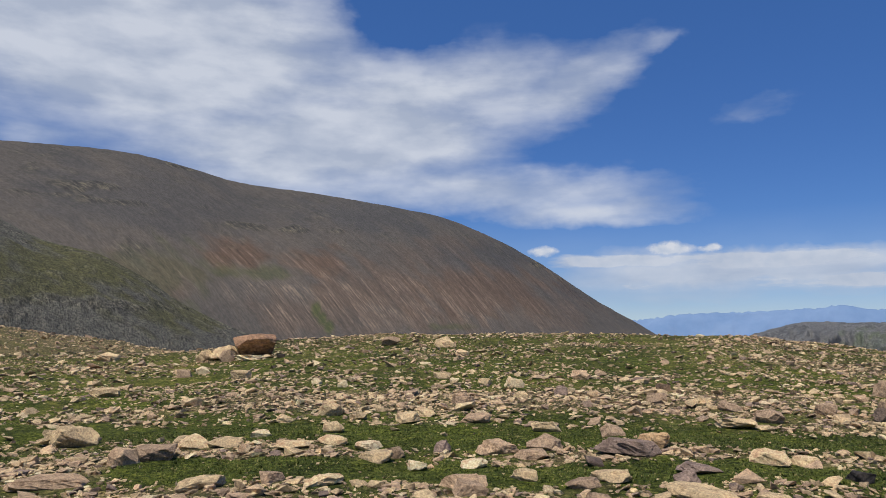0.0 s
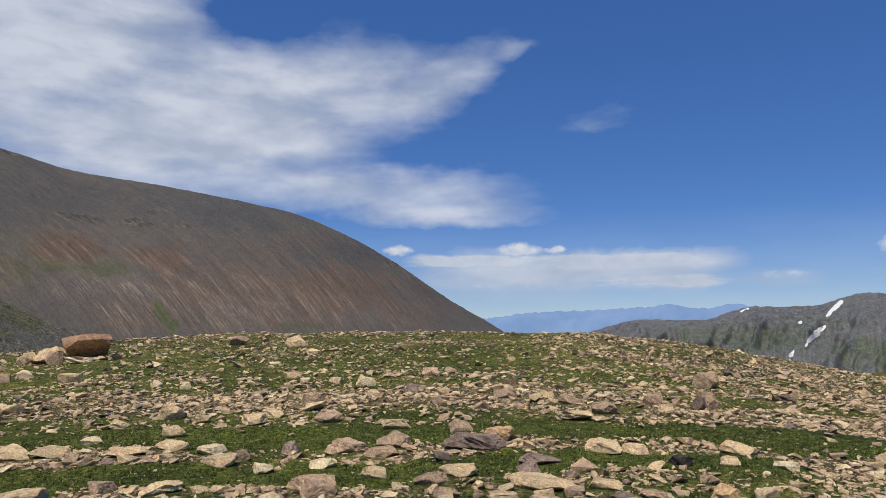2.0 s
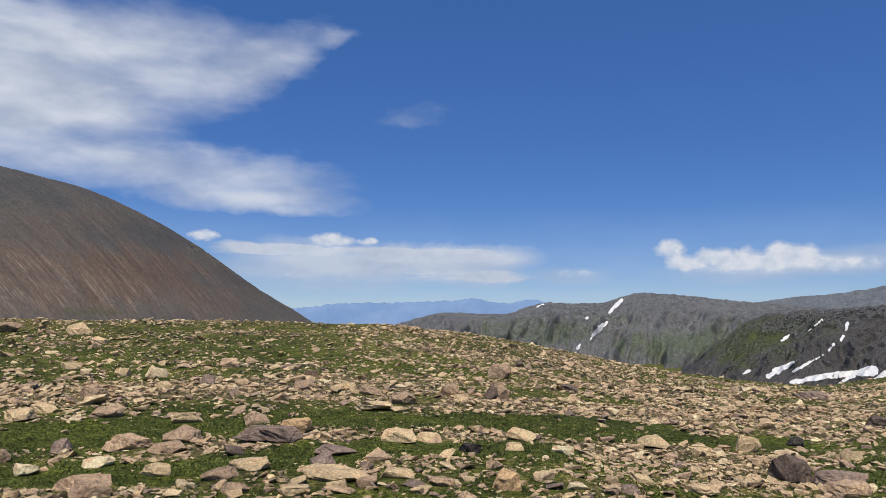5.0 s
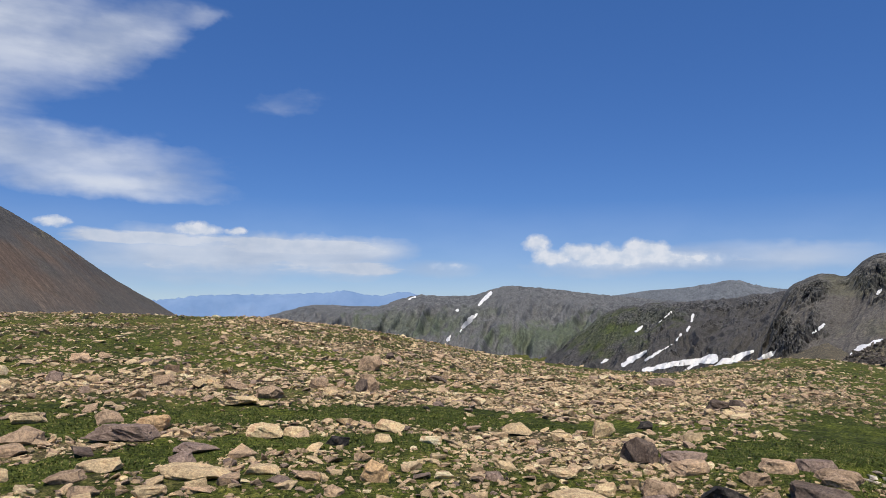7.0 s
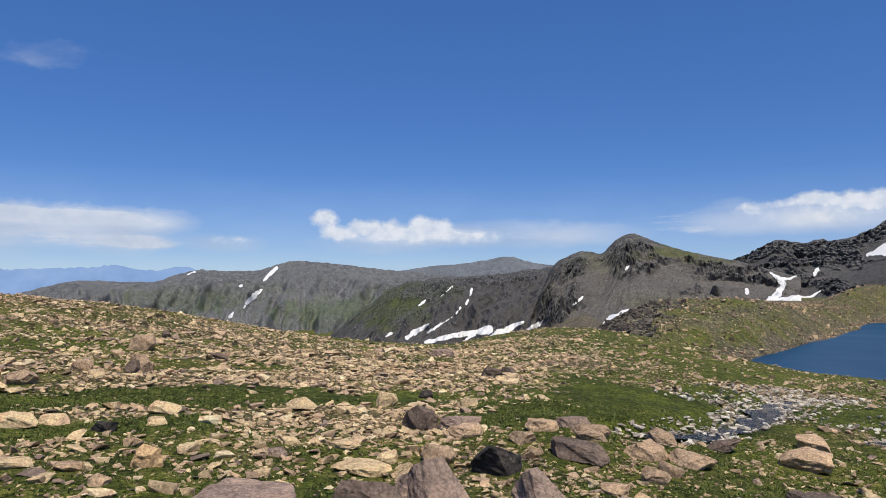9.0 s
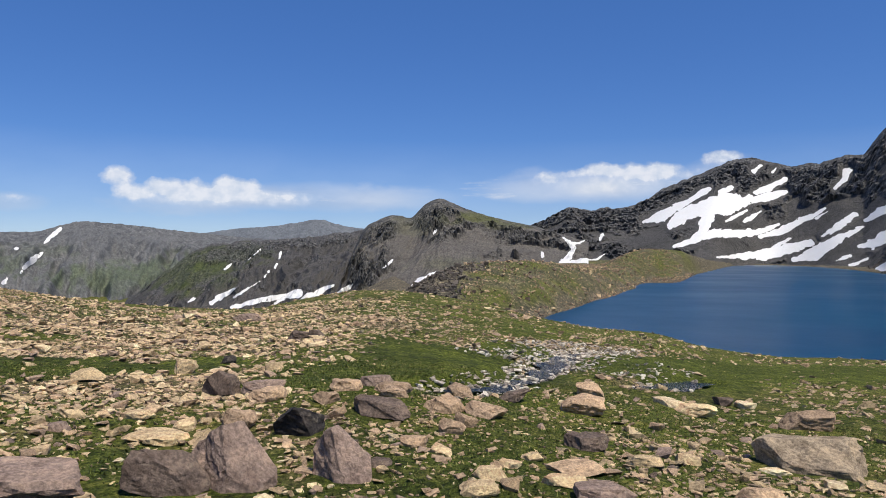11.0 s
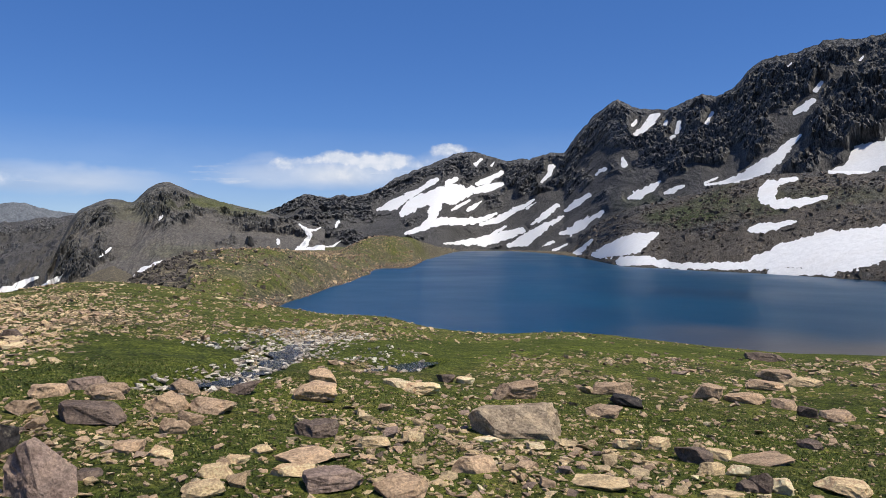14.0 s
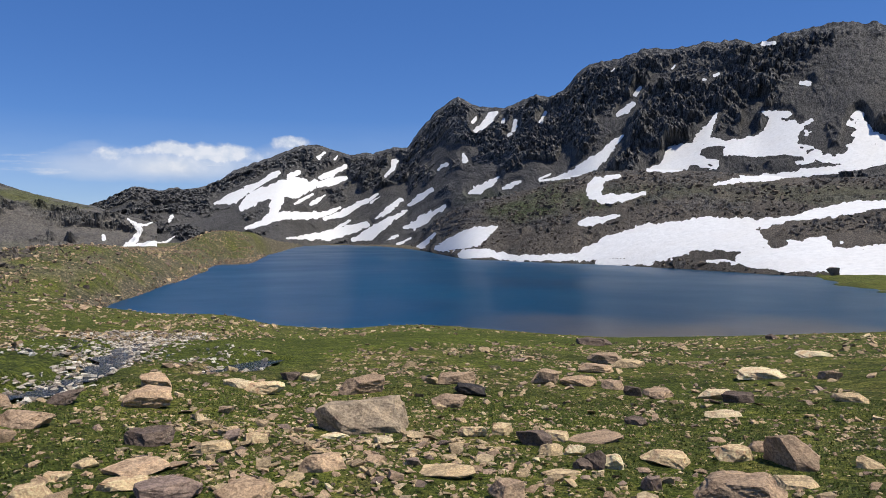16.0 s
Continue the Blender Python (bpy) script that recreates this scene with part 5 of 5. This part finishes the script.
rock("grey", 8.30, 4.06, 0.45, 0.14, -64)
rock("brown", 8.00, 3.67, 0.48, 0.11, -65)
rock("umber", 6.92, 3.30, 0.64, 0.17, -65)
rock("rose", 7.67, 2.88, 0.50, 0.19, -69)
rock("brown", 9.54, 3.42, 0.44, 0.17, -70)
rock("brown", 7.79, 2.45, 0.50, 0.17, -73)
rock("umber", 9.40, 2.58, 0.43, 0.16, -75)
rock("brown", 9.19, 15.11, 0.58, 0.35, -31)
rock("tan", 5.25, 4.72, 0.58, 0.07, -48)
rock("umber", 4.07, 3.55, 0.59, 0.29, -49)
rock("grey", 4.43, 3.29, 0.68, 0.46, -53, depth=0.8, cuts=[(0.45, -0.65, 0.62, 0.5), (-0.85, -0.45, 0.3, 0.5), (0.85, 0.15, 0.5, 0.72), (0, 1, 0.3, 0.75), (-0.3, 0.4, 0.85, 0.75)])
rock("grey", 3.49, 4.27, 0.84, 0.22, -39)
rock("black", 5.82, 3.60, 0.47, 0.26, -58, cuts=[(-0.45, -0.85, -0.2, 0.5), (0.75, -0.55, 0.2, 0.7), (0.35, 0.35, 0.85, 0.6), (-0.7, 0.1, 0.6, 0.65), (0, 1, 0.1, 0.8)])
rock("grey", 4.84, 2.60, 0.45, 0.38, -62, cuts=[(-0.85, -0.5, 0.12, 0.5), (0.4, -0.75, 0.5, 0.6), (0.7, 0.1, 0.7, 0.6), (0, 1, 0.2, 0.7), (-0.5, 0.2, 0.85, 0.8)])
rock("rose", 9.70, 1.69, 0.62, 0.24, -80)
rock("rose", 11.13, 1.86, 0.43, 0.21, -81, cuts=[(-0.3, -0.9, -0.22, 0.62), (0.12, -0.5, 0.85, 0.55), (-0.95, 0.1, -0.05, 0.85), (0.9, -0.1, 0.35, 0.9), (0, 1, 0.1, 0.8)])
rock("brown", 6.73, 2.44, 0.28, 0.15, -70)
rock("umber", 7.27, 1.23, 0.45, 0.14, -80)
rock("umber", 13.77, -0.01, 0.37, 0.15, -90)
rock("tan", 11.27, 0.36, 0.65, 0.17, -88)
rock("cream", 11.42, 0.74, 0.45, 0.10, -86)
rock("tan", 6.86, 0.62, 0.34, 0.08, -85)
rock("rose", 7.00, 4.77, 0.49, 0.14, -56)
rock("umber", 14.49, 9.18, 0.54, 0.20, -58)
rock("umber", 14.64, 8.80, 0.40, 0.17, -59)
rock("boulder", 8.18, -0.82, 1.06, 0.37, -96, depth=0.5, cuts=[(0.02, -0.75, 0.66, 0.62), (-0.9, -0.45, -0.06, 0.88), (1, -0.1, 0.12, 1.02), (0, 1, 0.1, 0.8), (-0.16, 0.1, 1, 0.66), (-0.75, 0.1, 0.6, 0.98)])
rock("brown", 5.84, -4.44, 0.47, 0.26, -127, cuts=[(-0.85, -0.5, -0.1, 0.4), (0.3, -0.62, 0.7, 0.55), (0.7, 0.1, 0.65, 0.7), (0, 1, 0.2, 0.8), (-0.25, 0.2, 0.95, 0.66)])
rock("brown", 4.99, -3.35, 0.72, 0.15, -124)
rock("brown", 11.23, -1.10, 0.73, 0.27, -96)
rock("brown", 12.15, -2.78, 0.70, 0.21, -103)
rock("black", 10.79, -2.71, 0.47, 0.15, -104)
rock("brown", 9.91, -2.19, 0.51, 0.13, -102)
rock("brown", 12.33, -4.44, 0.53, 0.26, -110)
rock("rose", 12.32, -5.07, 0.68, 0.15, -112)
rock("rose", 15.41, -6.79, 0.79, 0.17, -114)
rock("brown", 17.90, -8.20, 1.07, 0.28, -115)
rock("tan", 16.54, -8.10, 0.86, 0.16, -116)
rock("tan", 5.95, -1.31, 0.49, 0.06, -102)
rock("umber", 7.24, -2.51, 0.37, 0.14, -109)
rock("tan", 6.30, -3.48, 0.47, 0.10, -119)
rock("tan", 6.20, -4.11, 0.35, 0.13, -124)
rock("cream", 10.19, -6.48, 0.58, 0.13, -122)
rock("umber", 9.55, -6.41, 0.45, 0.14, -124)
rock("tan", 7.85, -2.35, 0.23, 0.11, -107)
rock("cream", 12.52, -8.94, 0.84, 0.17, -126)
rock("brown", 11.18, -6.00, 0.46, 0.13, -118)
rock("brown", 11.79, -5.51, 0.43, 0.14, -115)
rock("cream", 13.76, -0.38, 0.37, 0.11, -92)
rock("cream", 11.88, 0.66, 0.41, 0.07, -87)
rock("cream", 7.28, -0.96, 0.21, 0.05, -98)
rock("grey", 5.42, 0.76, 0.47, 0.12, -82)
rock("rose", 5.33, 0.25, 0.40, 0.13, -87)
rock("brown", 5.21, -1.60, 0.27, 0.14, -107)
rock("grey", 5.41, -2.86, 0.18, 0.11, -118)
rock("umber", 31.50, -14.07, 1.14, 0.25, -114)
rock("brown", 11.62, -9.71, 0.43, 0.17, -130)
rock("cream", 16.76, -13.53, 0.94, 0.14, -129)
rock("umber", 34.42, -25.25, 0.67, 0.28, -126)
rock("umber", 6.10, -2.56, 0.18, 0.10, -113)
rock("tan", 5.21, -4.00, 0.37, 0.06, -128)
rock("tan", 7.39, -2.78, 0.31, 0.08, -111)
rock("umber", 8.48, -4.27, 0.30, 0.08, -117)
rock("cream", 8.62, -5.57, 0.48, 0.05, -123)
rock("cream", 7.76, -0.49, 0.34, 0.03, -94)
rock("tan", 6.37, 1.54, 0.21, 0.06, -76)
rock("rose", 6.16, 1.12, 0.49, 0.07, -80)
rock("tan", 5.65, 1.11, 0.36, 0.07, -79)
rock("tan", 5.94, -2.31, 0.33, 0.02, -111)
rock("tan", 8.70, -7.57, 0.45, 0.10, -131)
rock("tan", 5.53, -4.98, 0.23, 0.08, -132)
rock("brown", 6.55, -4.63, 0.28, 0.09, -125)
rock("tan", -1.90, 12.31, 0.45, 0.23, 9)
rock("tan", -1.59, 10.54, 0.32, 0.15, 9)
rock("tan", -2.53, 11.71, 0.30, 0.11, 12)
rock("rose", 0.48, 11.41, 0.54, 0.13, -2)
rock("tan", -0.32, 12.08, 0.38, 0.13, 2)
rock("cream", -2.54, 10.20, 0.30, 0.11, 14)
rock("cream", -0.97, 9.49, 0.38, 0.10, 6)
rock("tan", -1.46, 9.60, 0.40, 0.09, 9)
rock("grey", -0.03, 9.38, 0.24, 0.14, 0)
rock("rose", 1.05, 8.87, 0.42, 0.09, -7)
rock("tan", 0.84, 7.77, 0.32, 0.11, -6)
rock("tan", -0.82, 8.76, 0.42, 0.10, 5)
rock("brown", -0.63, 9.06, 0.30, 0.13, 4)
rock("brown", -1.76, 7.57, 0.26, 0.11, 13)
rock("brown", 0.25, 7.18, 0.35, 0.13, -2)
rock("brown", 1.44, 6.87, 0.28, 0.10, -12)
rock("tan", 0.05, 25.26, 0.75, 0.27, -0)
rock("tan", 0.56, 23.13, 0.47, 0.19, -1)
rock("tan", -0.07, 17.50, 0.44, 0.13, 0)
rock("tan", 0.92, 16.56, 0.34, 0.16, -3)
rock("cream", 1.55, 15.98, 0.45, 0.20, -6)
rock("grey", 2.32, 14.54, 0.28, 0.14, -9)
rock("cream", -2.21, 15.84, 0.25, 0.15, 8)
rock("rose", 3.22, 17.12, 0.49, 0.18, -11)
rock("rose", 3.92, 18.21, 0.32, 0.14, -12)
rock("grey", 2.39, 14.88, 0.28, 0.14, -9)
rock("tan", 1.47, 14.08, 0.31, 0.14, -6)
rock("brown", 4.01, 13.72, 0.38, 0.20, -16)
rock("brown", 6.28, 12.05, 0.34, 0.20, -28)
rock("umber", 6.93, 11.61, 0.25, 0.23, -31)
rock("tan", 9.64, 15.70, 0.43, 0.24, -32)
rock("umber", 11.58, 17.94, 0.28, 0.21, -33)
rock("brown", 4.97, 12.74, 0.43, 0.14, -21)
rock("tan", 1.50, 10.84, 0.45, 0.12, -8)
rock("brown", 2.37, 10.36, 0.35, 0.16, -13)
rock("brown", 2.72, 9.69, 0.33, 0.10, -16)
rock("tan", 3.77, 8.54, 0.45, 0.17, -24)
rock("tan", 4.21, 8.58, 0.32, 0.11, -26)
rock("brown", 1.38, 7.36, 0.37, 0.07, -11)
rock("tan", 2.97, 6.70, 0.36, 0.07, -24)
rock("rose", 3.22, 6.22, 0.27, 0.06, -27)
rock("tan", 1.90, 6.52, 0.28, 0.08, -16)
rock("rose", 3.16, 5.60, 0.18, 0.08, -29)
rock("tan", 7.23, 7.75, 0.43, 0.16, -43)
rock("tan", 8.75, 7.46, 0.36, 0.22, -50)
rock("grey", 21.26, 15.66, 0.87, 0.26, -54)
rock("rose", 7.78, 4.20, 0.41, 0.12, -62)
rock("brown", 7.05, 4.03, 0.33, 0.12, -60)
rock("cream", 4.44, 5.75, 0.21, 0.05, -38)
rock("tan", 5.66, 5.36, 0.32, 0.07, -47)
rock("cream", 6.15, 4.58, 0.16, 0.08, -53)
rock("tan", 5.41, 5.94, 0.27, 0.09, -42)
rock("tan", 5.60, 4.73, 0.21, 0.11, -50)
rock("tan", 5.04, 4.50, 0.33, 0.09, -48)
rock("cream", 7.45, 4.88, 0.22, 0.07, -57)
rock("tan", 5.39, 8.22, 0.40, 0.14, -33)
rock("cream", 5.31, 7.18, 0.27, 0.08, -36)
rock("brown", 7.17, 11.78, 0.45, 0.28, -31)
rock("umber", 10.20, 13.73, 0.45, 0.13, -37)
rock("tan", 4.83, 7.49, 0.22, 0.09, -33)
rock("brown", 7.73, 3.54, 0.35, 0.12, -65)
rock("tan", 5.84, 2.20, 0.21, 0.07, -69)
rock("tan", 5.39, 1.62, 0.28, 0.08, -73)
rock("rose", 5.98, 2.51, 0.27, 0.08, -67)
rock("tan", 4.99, 1.57, 0.30, 0.08, -73)
rock("umber", 5.19, 2.48, 0.25, 0.04, -64)
rock("tan", 7.32, 0.27, 0.24, 0.08, -88)
rock("tan", 5.88, 1.60, 0.20, 0.05, -75)
rock("umber", 31.18, -13.43, 1.38, 0.31, -113)
rock("umber", 11.17, -5.58, 0.32, 0.16, -117)
rock("brown", 10.57, -5.69, 0.49, 0.14, -118)
rock("brown", 7.39, -3.20, 0.70, 0.04, -113)
rock("tan", 6.78, -2.52, 0.24, 0.11, -110)
rock("tan", 7.55, -1.93, 0.32, 0.09, -104)
rock("tan", 7.67, -2.28, 0.23, 0.11, -107)
rock("cream", 6.15, -2.86, 0.23, 0.13, -115)
rock("umber", 6.12, -2.68, 0.20, 0.16, -114)
rock("cream", 6.72, -2.73, 0.22, 0.09, -112)
rock("rose", 6.18, -0.31, 0.40, 0.12, -93)


# smaller stones
def hull_mesh(seed, mat, corners=None):
    g = np.random.default_rng(seed)
    bm = bmesh.new()
    n = corners or int(g.integers(9, 14))
    for _ in range(n):
        q = g.uniform(-1, 1, 3)
        if seed % 3:
            q = np.sign(q) * np.abs(q) ** 0.7 * 0.5
        else:
            q = q / np.linalg.norm(q) * g.uniform(0.4, 0.52)
        bm.verts.new(q)
    out = bmesh.ops.convex_hull(bm, input=bm.verts)
    bmesh.ops.delete(bm, geom=[k for k in out["geom_interior"] if isinstance(k, bmesh.types.BMVert)], context="VERTS")
    bmesh.ops.triangulate(bm, faces=bm.faces)
    bmesh.ops.recalc_face_normals(bm, faces=bm.faces)
    me = bpy.data.meshes.new("stone")
    bm.to_mesh(me)
    bm.free()
    me.materials.append(mat)
    return me


shapes = [hull_mesh(300 + k, loose_mat) for k in range(24)]
lakeside_shapes = [hull_mesh(300 + k, loose_lakeside_mat) for k in range(24)]


def as_arrays(meshes):
    return [(np.array([k.co[:] for k in me.vertices]), np.array([p.vertices[:] for p in me.polygons])) for me in meshes]


shape_data = as_arrays(shapes)
plain_data = as_arrays([hull_mesh(500 + k, loose_mat, 7) for k in range(16)])


def scatter(name, label, x, y, size, mat, flat=(0.2, 0.55), sink=0.28, up=0.0, forms=None, z=None):
    """Many small stones joined into one object."""
    n = len(x)
    z = ground_z(x, y) + up if z is None else z
    forms = forms or shape_data
    which = rng.integers(0, len(forms), n)
    yaw, lx, ly = rng.uniform(0, 2 * np.pi, n), rng.normal(0, 0.16, n), rng.normal(0, 0.16, n)
    sy, sz = size * rng.uniform(0.55, 0.95, n), size * rng.uniform(*flat, n)
    verts, faces, base = [], [], 0
    for k, (v, f) in enumerate(forms):
        i = np.nonzero(which == k)[0]
        if not len(i):
            continue
        p = v[None] * np.stack([size[i], sy[i], sz[i]], -1)[:, None]
        p[..., 2] += p[..., 0] * lx[i, None] + p[..., 1] * ly[i, None]
        c, s = np.cos(yaw[i])[:, None], np.sin(yaw[i])[:, None]
        px, py = p[..., 0] * c - p[..., 1] * s, p[..., 0] * s + p[..., 1] * c
        q = np.stack([px + x[i, None], py + y[i, None], p[..., 2] + (z[i] + sz[i] * (0.5 - sink))[:, None]], -1)
        verts.append(q.reshape(-1, 3))
        faces.append((f[None] + (base + np.arange(len(i)) * len(v))[:, None, None]).reshape(-1, 3))
        base += len(i) * len(v)
    me = flat_mesh(name, np.concatenate(verts), np.concatenate(faces), mat, smooth=False)
    return tagged(new(name, me), label, "stones", kind="stuff")


def strew(n, r0, r1, b0=-44, b1=144, power=1.4, thick=stony):
    """Places on the ground, evenly by area, thinned by how stony it is."""
    r = np.sqrt(rng.uniform(r0 ** 2, r1 ** 2, n))
    b = rng.uniform(b0, b1, n)
    x, y = polar(b, r)
    keep = rng.uniform(0, 1, n) < thick(x, y) ** power
    if r0 < 20:
        for px, py, w in PLACED:
            keep &= (np.abs(x - px) > 0.5 * w) | (np.abs(y - py) > 0.5 * w)
    return x[keep], y[keep]


def sizes(n, median, spread, lo, hi):
    return np.clip(median * np.exp(rng.normal(0, spread, n)), lo, hi)


# the nearest ones, each on its own
x, y = strew(900, 4.2, 7.6, -36, 136, 1.0)
x, y = x[:300], y[:300]
z = ground_z(x, y)
for i in range(len(x)):
    w = float(np.clip(0.105 * math.exp(rng.normal(0, 0.42)), 0.05, 0.28))
    h = w * rng.uniform(0.28, 0.6)
    ob = new("stone", (lakeside_shapes if math.atan2(x[i], y[i]) > 1.05 else shapes)[int(rng.integers(0, 24))])
    ob.matrix_world = pose(x[i], y[i], z[i] + h * 0.25, rng.normal(0, 9), rng.normal(0, 9), rng.uniform(0, 360)) @ Matrix.Diagonal((w, w * rng.uniform(0.6, 0.95), h, 1))
    tagged(ob, "small angular broken stone lying in short turf", "stone", group="small stones on the meadow")

x, y = strew(14000, 4.0, 10, -44, 60, power=2.1)
scatter("rubble_stones", "angular tan stones strewn over turf", x, y, sizes(len(x), 0.07, 0.55, 0.03, 0.28), scatter_mat)
x, y = strew(14000, 4.0, 10, 60, 144, power=1.4)
scatter("meadow_stones", "small brown stones strewn over green turf", x, y, sizes(len(x), 0.055, 0.55, 0.025, 0.24), lakeside_mat)
x, y = strew(31000, 10, 20, -44, 62, power=1.5)
scatter("hillside_stones", "many weathered stones on a grassy rise", x, y, sizes(len(x), 0.078, 0.55, 0.04, 0.4), scatter_mat)
x, y = strew(22000, 10, 24, 62, 144, power=1.5)
scatter("streamside_stones", "brown and tan stones on a wet meadow", x, y, sizes(len(x), 0.072, 0.55, 0.035, 0.4), lakeside_mat)
x, y = strew(62000, 20, 40, -44, 66, power=1.4)
scatter("hilltop_stones", "small weathered stones covering a grassy hilltop", x, y, sizes(len(x), 0.1, 0.55, 0.055, 0.6), scatter_mat, forms=plain_data)
x, y = strew(16000, 24, 40, 66, 144, power=1.4)
scatter("slope_stones", "scattered stones on a turf slope above the lake", x, y, sizes(len(x), 0.13, 0.5, 0.07, 0.7), lakeside_mat, forms=plain_data)
x, y = strew(20000, 40, 66, power=1.6)
scatter("distant_stones", "pale stones scattered over far turf", x, y, sizes(len(x), 0.2, 0.5, 0.1, 0.9), scatter_mat, forms=plain_data)
x, y = strew(15000, 3.5, 11, power=1.0, thick=lambda a, b: (0.3 + 0.7 * stony(a, b)) * (1 - 0.9 * moss(a, b)))
scatter("gravel", "fine stone chips between the larger stones", x, y, sizes(len(x), 0.045, 0.4, 0.02, 0.09), scatter_mat, flat=(0.3, 0.7), forms=plain_data)
def rubble_rim(x, y):
    """Thick at the waterline and on the knoll's outer flank, thin elsewhere."""
    z, b = ground_z(x, y, False), np.degrees(np.arctan2(x, y))
    return np.where(z < LAKE - 0.2, 0, np.clip(0.36 + 0.7 * step(LAKE + 2.2, LAKE + 0.5, z) + 0.7 * step(72, 69, b + 1.5 * fbm(x / 12, y / 12, 3, 44)) * (np.hypot(x, y) < 230), 0, 1))


x, y = strew(84000, 90, 430, 61, 92, power=1.0, thick=rubble_rim)
big = sizes(len(x), 0.45, 0.5, 0.25, 1.8)
flank = np.degrees(np.arctan2(x, y)) + 1.2 * fbm(x / 14, y / 14, 4, 44) < 70.8
scatter("shore_stones", "grey stones along the lake shore and knoll", x[~flank], y[~flank], big[~flank], shore_mat, flat=(0.4, 0.85), forms=plain_data)
scatter("flank_rubble", "dark grey boulder rubble on the knoll's flank", x[flank], y[flank], 1.35 * big[flank], rubble_mat, flat=(0.4, 0.85), forms=plain_data)
x, y = strew(52000, 9.3, 25, 64, 88, power=0.3)
wet = np.minimum(from_line(x, y, STREAM), 0.25 + from_line(x, y, POOL))
pick = ((wet < 0.9 + 0.9 * rng.uniform(-1, 1, len(x))) & (rng.uniform(0, 1, len(x)) < 0.2) & (np.hypot(x, y) > 14.5)) | ((wet < 0.5) & (rng.uniform(0, 1, len(x)) < 0.45))
x, y = x[pick], y[pick]
scatter("stream_stones", "pale grey water-worn stones in and beside a stream", x, y, sizes(len(x), 0.08, 0.45, 0.035, 0.26), pale_mat, up=0.02)
x, y = strew(9000, 60, 190, -44, -8, power=1.2)
scatter("moraine_stones", "tan stones on a low moraine slope", x, y, sizes(len(x), 0.4, 0.5, 0.2, 1.4), scatter_mat, forms=plain_data)

# blocks lying on the moraine bench, clear of the snow
rows, cols = rng.uniform(5, bp.shape[0] - 2, 15000), rng.uniform(2, bp.shape[1] - 3, 15000)
i, j = rows.astype(int), cols.astype(int)
u, v = (rows - i)[:, None], (cols - j)[:, None]
at = (bp[i, j] * (1 - u) + bp[i + 1, j] * u) * (1 - v) + (bp[i, j + 1] * (1 - u) + bp[i + 1, j + 1] * u) * v
ab, ae = np.degrees(np.arctan2(at[:, 0], at[:, 1])), np.degrees(np.arctan2(at[:, 2] - EYE, np.hypot(at[:, 0], at[:, 1])))
clear = np.full(len(at), 9.0)
for chain in FIELDS:
    clear = np.minimum(clear, field_gap(ab, ae, chain, 0.0, 0.0))
at = at[(clear > 0.12) & (ab < 137) & (rng.uniform(0, 1, len(at)) < 0.5 + 0.5 * fbm(at[:, 0] / 25, at[:, 1] / 25, 3, 88))]
scatter("bench_blocks", "brown and grey blocks covering a moraine bench", at[:, 0], at[:, 1], sizes(len(at), 1.25, 0.45, 0.6, 3.8), bench_block_mat, flat=(0.45, 0.9), forms=plain_data, z=at[:, 2])


# ---- turf ----
def grass_material():
    m, t, p = material("grass_blades")
    c = ramp(t, node(t, "NewGeometry").outputs["Random Per Island"], [(0.0, (0.03, 0.046, 0.007)), (0.45, (0.07, 0.095, 0.016)), (0.82, (0.14, 0.155, 0.036)), (1.0, (0.27, 0.22, 0.09))])
    t.links.new(c, p.inputs["Base Color"])
    p.inputs["Roughness"].default_value = 0.75
    p.inputs["Specular IOR Level"].default_value = 0.2
    return m


x, y = strew(230000, 3.6, 12, power=1.0, thick=lambda a, b: 1.05 - stony(a, b))
n = len(x)
z = ground_z(x, y)
lean, turn, tall = rng.uniform(0.6, 1.8, n), rng.uniform(0, 2 * np.pi, n), rng.uniform(0.008, 0.026, n)
wide = rng.uniform(0.005, 0.013, n)
ux, uy = np.cos(turn), np.sin(turn)
a = np.stack([x - uy * wide, y + ux * wide, z - 0.006], -1)
b = np.stack([x + uy * wide, y - ux * wide, z - 0.006], -1)
c = np.stack([x + ux * tall * lean, y + uy * tall * lean, z + tall], -1)
tagged(new("grass", flat_mesh("grass", np.stack([a, b, c], 1).reshape(-1, 3), np.arange(3 * n).reshape(-1, 3), grass_material(), smooth=False)), "short green alpine grass", "grass", kind="stuff")
